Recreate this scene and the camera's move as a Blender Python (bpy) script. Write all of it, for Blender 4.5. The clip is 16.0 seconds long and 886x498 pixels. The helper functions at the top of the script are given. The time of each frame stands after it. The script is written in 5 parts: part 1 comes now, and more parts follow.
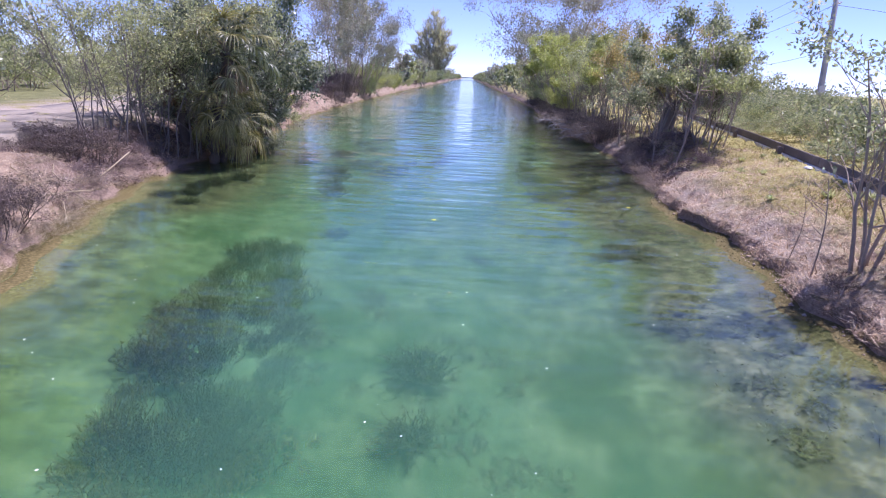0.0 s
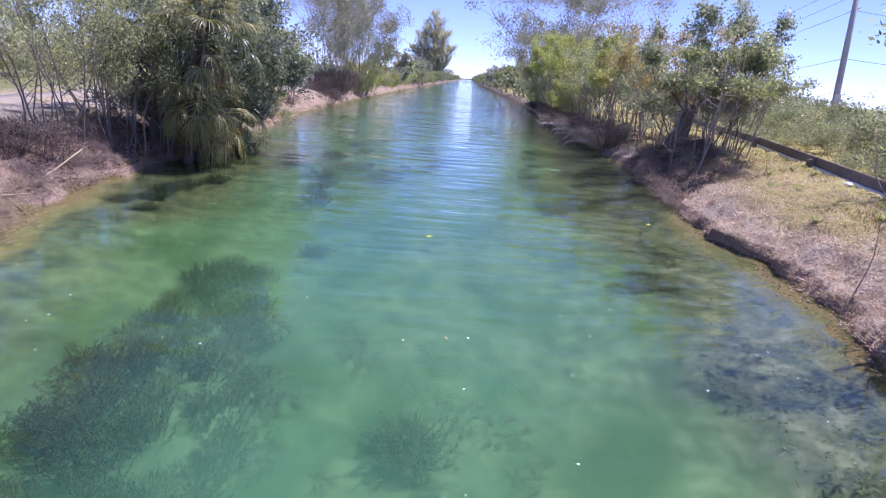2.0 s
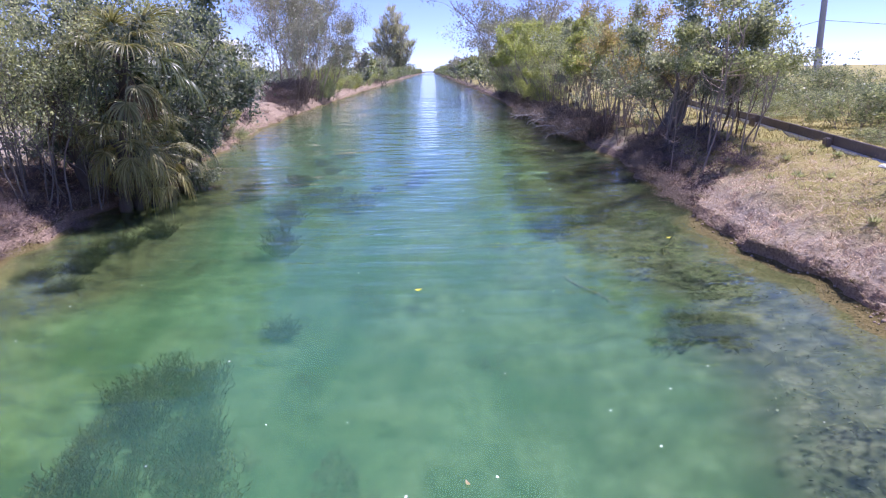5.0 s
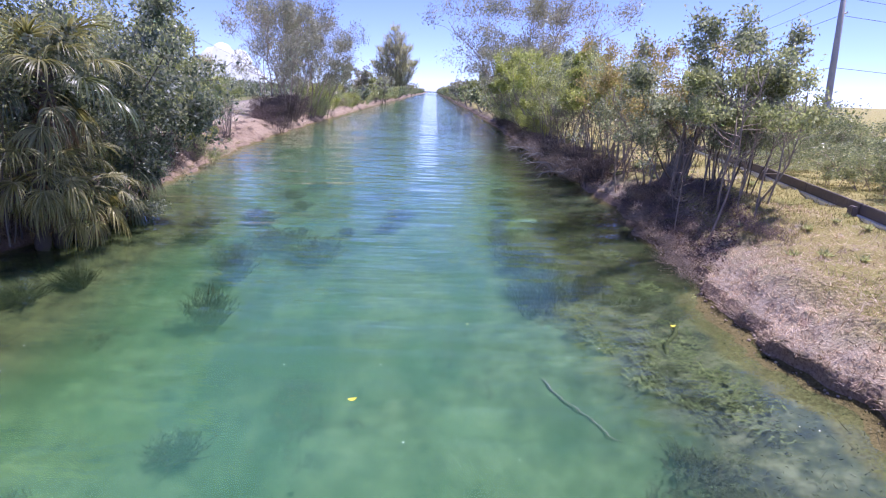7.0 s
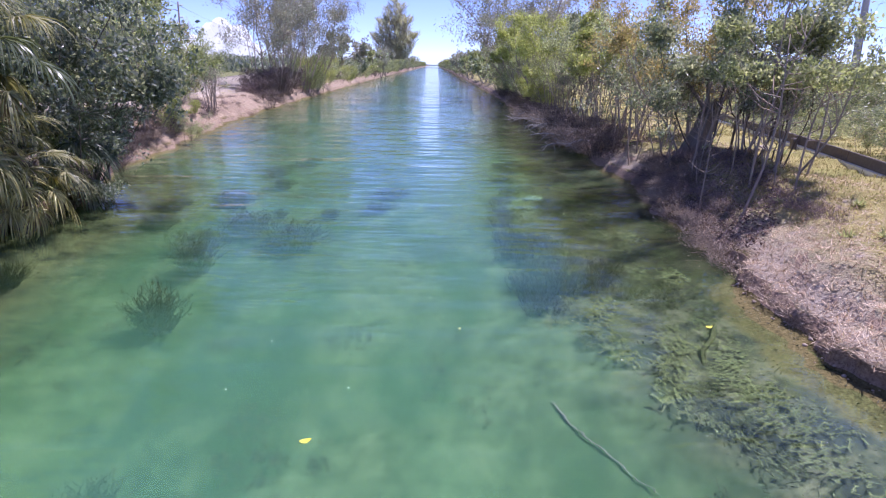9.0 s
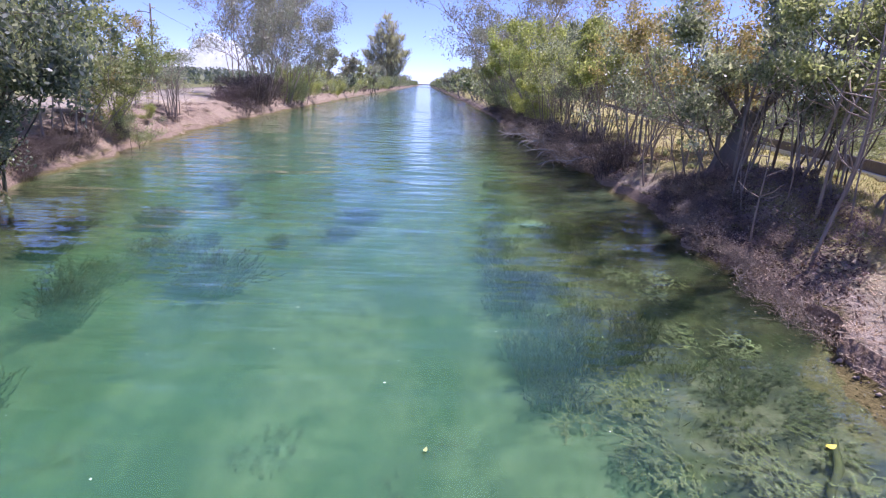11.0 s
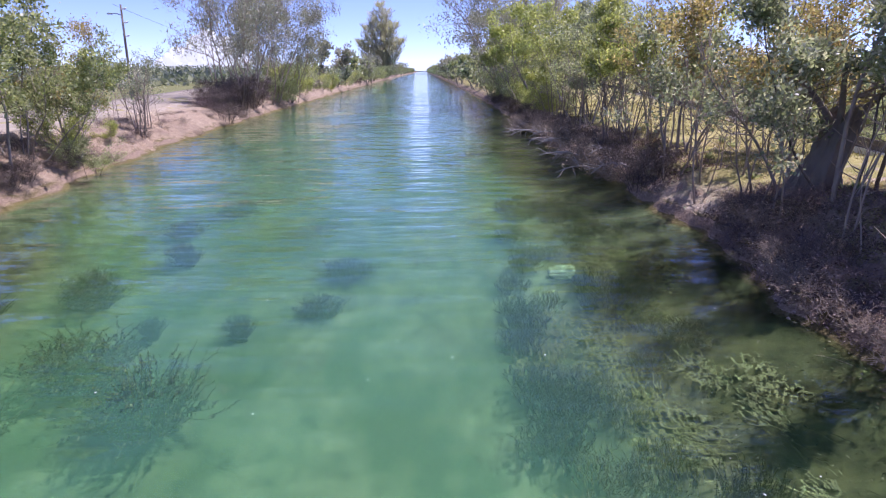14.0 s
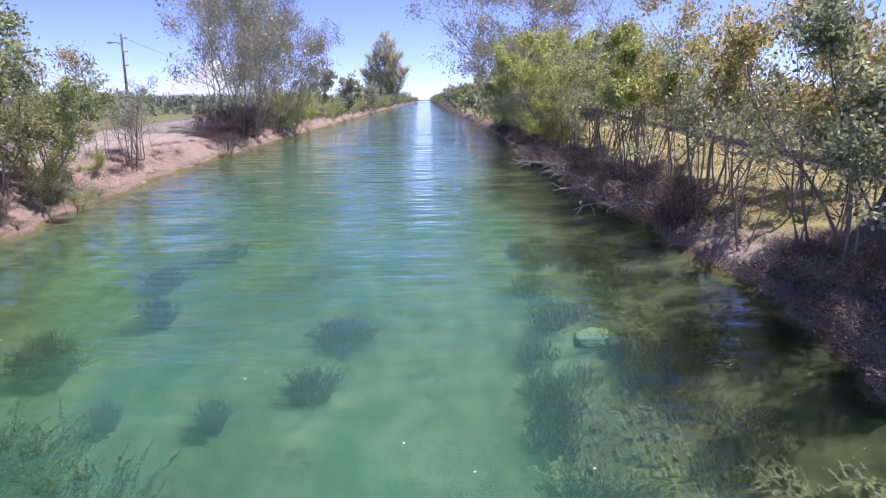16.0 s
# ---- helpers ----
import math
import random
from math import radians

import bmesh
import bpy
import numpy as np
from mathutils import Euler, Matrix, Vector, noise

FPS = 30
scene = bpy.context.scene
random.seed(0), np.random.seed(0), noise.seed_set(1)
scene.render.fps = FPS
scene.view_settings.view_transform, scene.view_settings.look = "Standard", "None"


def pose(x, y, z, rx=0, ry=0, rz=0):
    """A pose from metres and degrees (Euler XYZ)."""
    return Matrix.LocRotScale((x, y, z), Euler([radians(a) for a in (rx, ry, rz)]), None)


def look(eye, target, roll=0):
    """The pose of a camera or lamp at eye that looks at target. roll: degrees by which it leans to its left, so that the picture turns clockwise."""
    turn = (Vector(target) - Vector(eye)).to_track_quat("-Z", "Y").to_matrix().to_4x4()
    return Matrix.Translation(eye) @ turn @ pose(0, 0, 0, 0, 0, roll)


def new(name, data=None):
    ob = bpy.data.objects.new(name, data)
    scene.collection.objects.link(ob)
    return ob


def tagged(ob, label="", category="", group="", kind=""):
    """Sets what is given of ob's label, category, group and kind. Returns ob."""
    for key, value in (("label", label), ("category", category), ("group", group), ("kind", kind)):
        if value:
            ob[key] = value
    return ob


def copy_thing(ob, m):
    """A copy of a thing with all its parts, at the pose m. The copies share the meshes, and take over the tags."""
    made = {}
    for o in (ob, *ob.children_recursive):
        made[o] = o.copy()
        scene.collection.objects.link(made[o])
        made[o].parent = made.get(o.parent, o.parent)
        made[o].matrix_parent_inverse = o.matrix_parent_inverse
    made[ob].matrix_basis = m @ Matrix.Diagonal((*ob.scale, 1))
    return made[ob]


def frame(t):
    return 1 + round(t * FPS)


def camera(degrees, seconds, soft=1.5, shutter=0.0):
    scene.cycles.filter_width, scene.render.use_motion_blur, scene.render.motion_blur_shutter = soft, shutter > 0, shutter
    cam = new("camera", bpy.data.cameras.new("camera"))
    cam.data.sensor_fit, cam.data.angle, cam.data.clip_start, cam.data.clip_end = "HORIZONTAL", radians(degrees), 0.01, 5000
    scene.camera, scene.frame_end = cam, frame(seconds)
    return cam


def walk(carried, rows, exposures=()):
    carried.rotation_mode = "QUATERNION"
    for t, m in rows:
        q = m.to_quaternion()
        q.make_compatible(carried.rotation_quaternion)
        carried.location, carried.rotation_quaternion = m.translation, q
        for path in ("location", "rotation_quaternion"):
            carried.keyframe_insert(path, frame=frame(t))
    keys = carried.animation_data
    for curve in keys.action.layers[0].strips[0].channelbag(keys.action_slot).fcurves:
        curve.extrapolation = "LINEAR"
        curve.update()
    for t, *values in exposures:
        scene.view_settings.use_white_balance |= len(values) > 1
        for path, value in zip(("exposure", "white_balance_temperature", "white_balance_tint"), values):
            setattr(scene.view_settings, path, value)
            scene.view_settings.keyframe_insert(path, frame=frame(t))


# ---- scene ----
cam = camera(78.0, 16.0, soft=1.15)
PATH = [
    (0, (3.083, 3.051, 2.663), (3.026, 4.957, 2.061), 2.9),
    (0.5, (3.04, 3.459, 2.645), (2.991, 5.363, 2.034), 3.3),
    (1, (3.023, 3.822, 2.616), (2.982, 5.728, 2.012), 3.8),
    (1.5, (3.007, 4.157, 2.601), (2.963, 6.052, 1.964), 2.9),
    (2, (2.998, 4.52, 2.556), (2.959, 6.428, 1.958), 4.3),
    (2.5, (2.985, 4.835, 2.487), (2.939, 6.757, 1.935), 4.6),
    (3, (2.896, 5.101, 2.539), (2.866, 7.005, 1.929), 3.3),
    (3.5, (2.799, 5.351, 2.601), (2.837, 7.239, 1.941), 0.9),
    (4, (2.749, 5.607, 2.63), (2.786, 7.513, 2.025), 0.2),
    (4.2, (2.728, 5.715, 2.681), (2.764, 7.62, 2.072), -0.9),
    (6.3, (3.135, 7.692, 3.006), (3.166, 9.588, 2.371), -0.9),
    (6.5, (3.204, 7.844, 3.057), (3.25, 9.731, 2.396), 0.6),
    (7, (3.313, 8.193, 3.142), (3.369, 10.114, 2.59), 2.2),
    (7.5, (3.386, 8.529, 3.174), (3.462, 10.445, 2.606), 3.0),
    (8, (3.445, 8.85, 3.184), (3.501, 10.73, 2.502), 1.6),
    (8.5, (3.508, 9.187, 3.061), (3.514, 11.066, 2.378), -0.9),
    (9, (3.562, 9.588, 2.905), (3.604, 11.483, 2.267), 1.3),
    (9.2, (3.564, 9.728, 2.857), (3.598, 11.624, 2.221), 0.5),
    (11.3, (3.888, 12.39, 2.413), (3.972, 14.305, 1.844), 2.8),
    (11.5, (3.933, 12.555, 2.433), (4.018, 14.464, 1.845), 2.7),
    (12, (4.006, 12.994, 2.635), (4.071, 14.875, 1.961), -0.7),
    (12.5, (3.958, 13.427, 2.688), (4.031, 15.332, 2.085), 1.0),
    (13, (3.913, 13.85, 2.745), (3.978, 15.749, 2.12), -0.5),
    (13.5, (3.897, 14.273, 2.817), (3.951, 16.153, 2.138), -0.5),
    (14, (3.853, 14.694, 2.813), (3.916, 16.595, 2.193), -0.2),
    (14.5, (3.845, 15.098, 2.866), (3.885, 17.0, 2.249), -2.7),
    (15, (3.833, 15.401, 2.934), (3.906, 17.306, 2.328), 1.7),
    (15.5, (3.821, 15.703, 3.039), (3.885, 17.585, 2.366), -0.0),
    (16, (3.753, 15.983, 2.858), (3.809, 17.912, 2.331), -0.1),
]
walk(cam, [(t, look(eye, target, roll)) for t, eye, target, roll in PATH], exposures=[(0, 0.44, 5620, 33), (8, 0.43, 5620, 33), (16, 0.38, 5800, 31)])

# ---- world, sun, exposure ----
world = bpy.data.worlds.new("sky")
scene.world = world
world.use_nodes = True
wn = world.node_tree
sky = wn.nodes.new("ShaderNodeTexSky")
sky.sky_type = "NISHITA"
sky.sun_disc = False
SUN_EL, SUN_AZ = 66.0, 60.0
sky.sun_elevation, sky.sun_rotation = radians(SUN_EL), radians(SUN_AZ)
sky.altitude = 2600
sky.air_density, sky.dust_density, sky.ozone_density = 0.75, 0.0, 3.0
bg = wn.nodes["Background"]
bg.inputs["Strength"].default_value = 0.14
soft = wn.nodes.new("ShaderNodeHueSaturation")
soft.inputs["Saturation"].default_value = 0.92
cool = wn.nodes.new("ShaderNodeMix")
cool.data_type, cool.blend_type = "RGBA", "MULTIPLY"
cool.inputs[0].default_value = 1.0
cool.inputs[7].default_value = (0.97, 0.95, 1.2, 1)
wn.links.new(sky.outputs["Color"], soft.inputs["Color"])
wn.links.new(soft.outputs["Color"], cool.inputs[6])
wn.links.new(cool.outputs[2], bg.inputs["Color"])
sun = new("sun", bpy.data.lights.new("sun", "SUN"))
sun.data.energy, sun.data.angle, sun.data.color = 5.0, radians(0.55), (1.0, 0.95, 0.87)
toward = Vector((math.sin(radians(SUN_AZ)) * math.cos(radians(SUN_EL)), math.cos(radians(SUN_AZ)) * math.cos(radians(SUN_EL)), math.sin(radians(SUN_EL))))
sun.matrix_world = look(tuple(toward * 60), (0, 0, 0))
tagged(sun, "warm high midday sun", "sun", kind="structure")

# ---- materials ----


class Mat:
    """A node material with a Principled surface and small helpers."""

    def __init__(self, name, rough=0.8, spec=0.3):
        self.m = bpy.data.materials.new(name)
        self.m.use_nodes = True
        self.t = self.m.node_tree
        self.p = self.t.nodes["Principled BSDF"]
        self.p.inputs["Roughness"].default_value = rough
        self.p.inputs["Specular IOR Level"].default_value = spec
        self.out = self.t.nodes["Material Output"]

    def node(self, kind, **sets):
        n = self.t.nodes.new(kind)
        for k, v in sets.items():
            if k in n.inputs:
                n.inputs[k].default_value = v
        return n

    def link(self, a, b):
        self.t.links.new(a, b)

    def coords(self, scale=(1, 1, 1)):
        g = self.node("ShaderNodeNewGeometry")
        mp = self.node("ShaderNodeMapping")
        mp.inputs["Scale"].default_value = scale
        self.link(g.outputs["Position"], mp.inputs["Vector"])
        return mp.outputs["Vector"]

    def local(self, scale=(1, 1, 1)):
        g = self.node("ShaderNodeTexCoord")
        mp = self.node("ShaderNodeMapping")
        mp.inputs["Scale"].default_value = scale
        self.link(g.outputs["Object"], mp.inputs["Vector"])
        return mp.outputs["Vector"]

    def noise(self, scale, detail=4.0, vec=None, rough=0.6):
        n = self.node("ShaderNodeTexNoise", Scale=scale, Detail=detail, Roughness=rough)
        self.link(vec if vec is not None else self.coords(), n.inputs["Vector"])
        return n.outputs["Fac"]

    def ramp(self, fac, stops):
        r = self.t.nodes.new("ShaderNodeValToRGB")
        e = r.color_ramp.elements
        while len(e) < len(stops):
            e.new(0.5)
        for i, (pos, col) in enumerate(stops):
            e[i].position = pos
            e[i].color = (*col, 1) if len(col) == 3 else col
        self.link(fac, r.inputs["Fac"])
        return r.outputs["Color"]

    def mix(self, fac, a, b, mode="MIX"):
        n = self.t.nodes.new("ShaderNodeMix")
        n.data_type, n.blend_type = "RGBA", mode
        for sock, v in ((n.inputs[0], fac), (n.inputs[6], a), (n.inputs[7], b)):
            if isinstance(v, (int, float)):
                sock.default_value = v
            elif isinstance(v, tuple):
                sock.default_value = (*v, 1)
            else:
                self.link(v, sock)
        return n.outputs[2]

    def range(self, v, a, b, c=0.0, d=1.0):
        n = self.t.nodes.new("ShaderNodeMapRange")
        for i, x in enumerate((a, b, c, d)):
            n.inputs[i + 1].default_value = x
        self.link(v, n.inputs[0])
        return n.outputs[0]

    def math(self, op, a, b):
        n = self.t.nodes.new("ShaderNodeMath")
        n.operation = op
        for i, v in enumerate((a, b)):
            if isinstance(v, (int, float)):
                n.inputs[i].default_value = v
            else:
                self.link(v, n.inputs[i])
        return n.outputs[0]

    def attr(self, name):
        n = self.t.nodes.new("ShaderNodeAttribute")
        n.attribute_name = name
        return n.outputs["Fac"]

    def color(self, c):
        if isinstance(c, tuple):
            self.p.inputs["Base Color"].default_value = (*c, 1)
        else:
            self.link(c, self.p.inputs["Base Color"])
        return self

    def bump(self, height, strength=0.4, dist=0.02):
        b = self.node("ShaderNodeBump", Strength=strength, Distance=dist)
        self.link(height, b.inputs["Height"])
        self.link(b.outputs["Normal"], self.p.inputs["Normal"])
        return self


def leaf_material(name, cols, glow=0.48, rough=0.36, tone=1.0):
    """Leaves: one tint per leaf, a soft tint per place, light passing through."""
    m = Mat(name, rough, 0.45)
    g = m.node("ShaderNodeNewGeometry")
    n = len(cols)
    tint = m.ramp(g.outputs["Random Per Island"], [(i / max(1, n - 1), c) for i, c in enumerate(cols)])
    patch = m.range(m.noise(1.1, 2.0), 0.3, 0.7, 0.72 * tone, 1.2 * tone)
    hsv = m.node("ShaderNodeHueSaturation")
    m.link(patch, hsv.inputs["Value"])
    m.link(tint, hsv.inputs["Color"])
    m.color(hsv.outputs["Color"])
    tr = m.node("ShaderNodeBsdfTranslucent")
    bright = m.mix(1.0, hsv.outputs["Color"], (1.9, 1.85, 1.1), "MULTIPLY")
    m.link(bright, tr.inputs["Color"])
    mx = m.node("ShaderNodeMixShader", Fac=glow)
    m.link(m.p.outputs[0], mx.inputs[1])
    m.link(tr.outputs[0], mx.inputs[2])
    m.link(mx.outputs[0], m.out.inputs["Surface"])
    return m.m


# the last, palest tint paints white glints on some green leaves
LEAF_GREEN = leaf_material("leaf_green", [(0.142, 0.163, 0.0828), (0.219, 0.248, 0.138), (0.297, 0.319, 0.185), (0.439, 0.439, 0.35)], tone=1.12)
LEAF_DARK = leaf_material("leaf_dark", [(0.117, 0.139, 0.0952), (0.183, 0.212, 0.152), (0.264, 0.285, 0.229), (0.454, 0.454, 0.431)], tone=1.12)
LEAF_LIME = leaf_material("leaf_lime", [(0.181, 0.206, 0.0707), (0.254, 0.284, 0.0944), (0.327, 0.345, 0.142), (0.436, 0.436, 0.235)], tone=1.12)
LEAF_BROWN = leaf_material("leaf_brown", [(0.176, 0.176, 0.0715), (0.264, 0.226, 0.11), (0.352, 0.264, 0.143), (0.44, 0.363, 0.22)], tone=1.12)
LEAF_GREY = leaf_material("leaf_grey", [(0.24, 0.24, 0.19), (0.33, 0.325, 0.26), (0.46, 0.44, 0.38), (0.26, 0.28, 0.17)], 0.2)
LEAF_OLIVE = leaf_material("leaf_olive", [(0.176, 0.2, 0.115), (0.253, 0.276, 0.168), (0.341, 0.359, 0.238), (0.493, 0.493, 0.398)], 0.5, tone=1.12)
LEAF_DEEP = leaf_material("leaf_deep", [(0.07, 0.09, 0.065), (0.12, 0.145, 0.111), (0.18, 0.2, 0.163), (0.36, 0.37, 0.351)], 0.4, 0.3, tone=1.12)
LEAF_PURPLE = leaf_material("leaf_purple", [(0.055, 0.038, 0.037), (0.095, 0.068, 0.064), (0.16, 0.12, 0.112), (0.3, 0.24, 0.22)], 0.15, 0.7)
LEAF_SCRUB = leaf_material("leaf_scrub", [(0.07, 0.09, 0.05), (0.1, 0.125, 0.078), (0.17, 0.2, 0.13), (0.26, 0.28, 0.175), (0.4, 0.41, 0.28)], 0.45, tone=1.12)
LEAF_PINE = leaf_material("leaf_pine", [(0.28, 0.285, 0.24), (0.39, 0.39, 0.34), (0.52, 0.51, 0.46)], 0.5)
FROND_GREEN = leaf_material("frond_green", [(0.075, 0.095, 0.05), (0.12, 0.145, 0.08), (0.19, 0.21, 0.125)], 0.3, 0.35)
FROND_PALE = leaf_material("frond_pale", [(0.14, 0.14, 0.06), (0.29, 0.275, 0.13), (0.5, 0.46, 0.28)], 0.3, 0.4)
FROND_GOLD = leaf_material("frond_gold", [(0.22, 0.2, 0.075), (0.4, 0.36, 0.15), (0.6, 0.53, 0.28)], 0.3, 0.4)
FROND_DEAD = leaf_material("frond_dead", [(0.16, 0.1, 0.055), (0.25, 0.17, 0.1), (0.33, 0.25, 0.16)], 0.15, 0.7)


def bark(name, a, b, scale=9.0):
    m = Mat(name, 0.9, 0.15)
    v = m.coords((1, 1, 0.35))
    f = m.noise(scale, 6.0, v, 0.7)
    m.color(m.mix(m.range(m.noise(1.7, 2.0), 0.35, 0.65), m.ramp(f, [(0.25, a), (0.75, b)]), tuple(0.8 * x for x in b)))
    return m.bump(f, 0.6, 0.02).m


BARK = bark("bark", (0.16, 0.13, 0.11), (0.42, 0.36, 0.31))
BARK_DARK = bark("bark_dark", (0.07, 0.055, 0.045), (0.2, 0.16, 0.13))
BARK_MID = bark("bark_mid", (0.1, 0.082, 0.07), (0.32, 0.27, 0.235))
TWIG = bark("twig", (0.2, 0.15, 0.115), (0.48, 0.385, 0.31), 14.0)
TWIG_DARK = bark("twig_dark", (0.1, 0.074, 0.07), (0.38, 0.29, 0.27), 14.0)
STRAW = bark("straw", (0.28, 0.21, 0.13), (0.5, 0.42, 0.28), 14.0)


def ground_material():
    m = Mat("ground", 0.95, 0.15)
    d = m.attr("shore")
    side = m.attr("side")
    mat = m.attr("algae_mat")
    mould_shade = m.attr("shaded_mould")
    fine = m.noise(26.0, 6.0, rough=0.75)
    mid = m.noise(2.6, 5.0, rough=0.65)
    big = m.noise(0.45, 3.0)
    speck = m.noise(90.0, 3.0, rough=0.8)
    # leaf litter, pale soil and dry turf
    litter = m.ramp(fine, [(0.28, (0.176, 0.123, 0.086)), (0.45, (0.464, 0.369, 0.284)), (0.66, (0.688, 0.599, 0.49))])
    soil = m.ramp(fine, [(0.25, (0.288, 0.217, 0.163)), (0.55, (0.464, 0.385, 0.31)), (0.8, (0.592, 0.525, 0.447))])
    turf = m.ramp(fine, [(0.25, (0.2, 0.175, 0.06)), (0.5, (0.38, 0.325, 0.13)), (0.78, (0.58, 0.5, 0.25))])
    turf = m.mix(m.math("MULTIPLY", m.range(m.noise(0.8, 5.0, rough=0.7), 0.45, 0.6), 0.6), turf, m.ramp(fine, [(0.3, (0.15, 0.16, 0.045)), (0.7, (0.36, 0.34, 0.12))]))
    wet = m.ramp(fine, [(0.3, (0.055, 0.045, 0.018)), (0.55, (0.18, 0.145, 0.06)), (0.8, (0.36, 0.3, 0.16))])
    slope = m.mix(m.range(m.math("ADD", mid, m.math("MULTIPLY", side, 0.17)), 0.48, 0.6), litter, soil)
    tan = m.mix(1.0, slope, (0.74, 0.68, 0.62), "MULTIPLY")
    slope = m.mix(side, tan, slope)
    slope = m.mix(m.math("MULTIPLY", m.range(m.noise(1.3, 5.0, rough=0.7), 0.5, 0.62), 0.42), slope, m.ramp(fine, [(0.3, (0.13, 0.09, 0.065)), (0.7, (0.4, 0.3, 0.23))]))
    edge = m.math("ADD", d, m.math("MULTIPLY", mid, -1.8))
    # dead leaves and tree shade together, painted as one darker ground colour
    slope = m.mix(m.math("MULTIPLY", mould_shade, 0.85), slope, m.ramp(fine, [(0.3, (0.055, 0.038, 0.036)), (0.6, (0.15, 0.105, 0.098)), (0.8, (0.3, 0.22, 0.2))]))
    land = m.mix(m.range(m.math("ADD", edge, m.math("ADD", m.math("MULTIPLY", big, -1.6), m.math("MULTIPLY", side, 1.5))), 0.2, 1.3), slope, turf)
    sand = m.math("MULTIPLY", m.range(d, 1.4, 2.6), m.math("MULTIPLY", m.range(side, 1.0, 0.0), m.range(m.noise(0.9, 4.0), 0.62, 0.5)))
    land = m.mix(sand, land, soil)
    land = m.mix(m.range(m.math("ADD", mid, m.math("MULTIPLY", big, 0.4)), 0.82, 0.92), land, soil)
    land = m.mix(m.range(m.math("ADD", d, m.math("MULTIPLY", mid, -0.5)), -0.12, 0.03), wet, land)
    gn = m.node("ShaderNodeNewGeometry")
    sep = m.node("ShaderNodeSeparateXYZ")
    m.link(gn.outputs["True Normal"], sep.inputs[0])
    earth = m.ramp(fine, [(0.3, (0.16, 0.105, 0.075)), (0.7, (0.5, 0.37, 0.28))])
    land = m.mix(m.math("MULTIPLY", m.range(sep.outputs["Z"], 0.78, 0.6), m.range(d, 0.0, 0.05)), land, earth)
    far = m.math("MULTIPLY", m.range(d, 6.5, 8.5), m.range(side, 1.0, 0.0))
    land = m.mix(far, land, m.ramp(mid, [(0.3, (0.13, 0.14, 0.055)), (0.7, (0.27, 0.26, 0.12))]))
    # canal bed: pale marl with algae, greener with depth
    bed = m.ramp(mid, [(0.3, (0.055, 0.09, 0.038)), (0.52, (0.108, 0.152, 0.068)), (0.75, (0.175, 0.215, 0.11))])
    bed = m.mix(m.range(m.noise(0.6, 4.0, m.coords((1.5, 0.7, 1)), 0.6), 0.46, 0.6), bed, (0.055, 0.095, 0.036))
    bed = m.mix(m.range(m.math("ADD", d, m.math("MULTIPLY", side, 0.5)), -2.0, -0.6), bed, m.mix(m.range(mid, 0.38, 0.62), (0.05, 0.054, 0.026), (0.14, 0.142, 0.08)))
    bed = m.mix(m.range(side, 1.0, 0.0), bed, m.mix(1.0, bed, (0.76, 0.84, 0.76), "MULTIPLY"))
    crust = m.ramp(m.noise(3.2, 6.0, rough=0.72), [(0.38, (0.05, 0.055, 0.045)), (0.5, (0.1, 0.1, 0.055)), (0.63, (0.2, 0.18, 0.115))])
    bed = m.mix(m.math("MULTIPLY", m.math("MULTIPLY", mat, side), m.range(m.math("ADD", d, mid), -1.6, -0.9)), bed, crust)
    # the same mask paints tree shade onto the bed near the bank
    bed = m.mix(m.math("MULTIPLY", mould_shade, m.range(d, -3.0, -1.8)), bed, m.ramp(mid, [(0.35, (0.03, 0.032, 0.014)), (0.65, (0.1, 0.1, 0.04))]))
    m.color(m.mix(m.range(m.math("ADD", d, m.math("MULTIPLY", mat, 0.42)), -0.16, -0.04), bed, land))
    h = m.math("ADD", m.math("ADD", fine, m.math("MULTIPLY", speck, 0.4)), m.math("MULTIPLY", m.noise(9.0, 4.0, rough=0.7), 1.2))
    h = m.math("MULTIPLY", h, m.range(d, -0.4, 0.05, 0.08, 1.0))
    return m.bump(h, 0.65, 0.045).m


GROUND = ground_material()


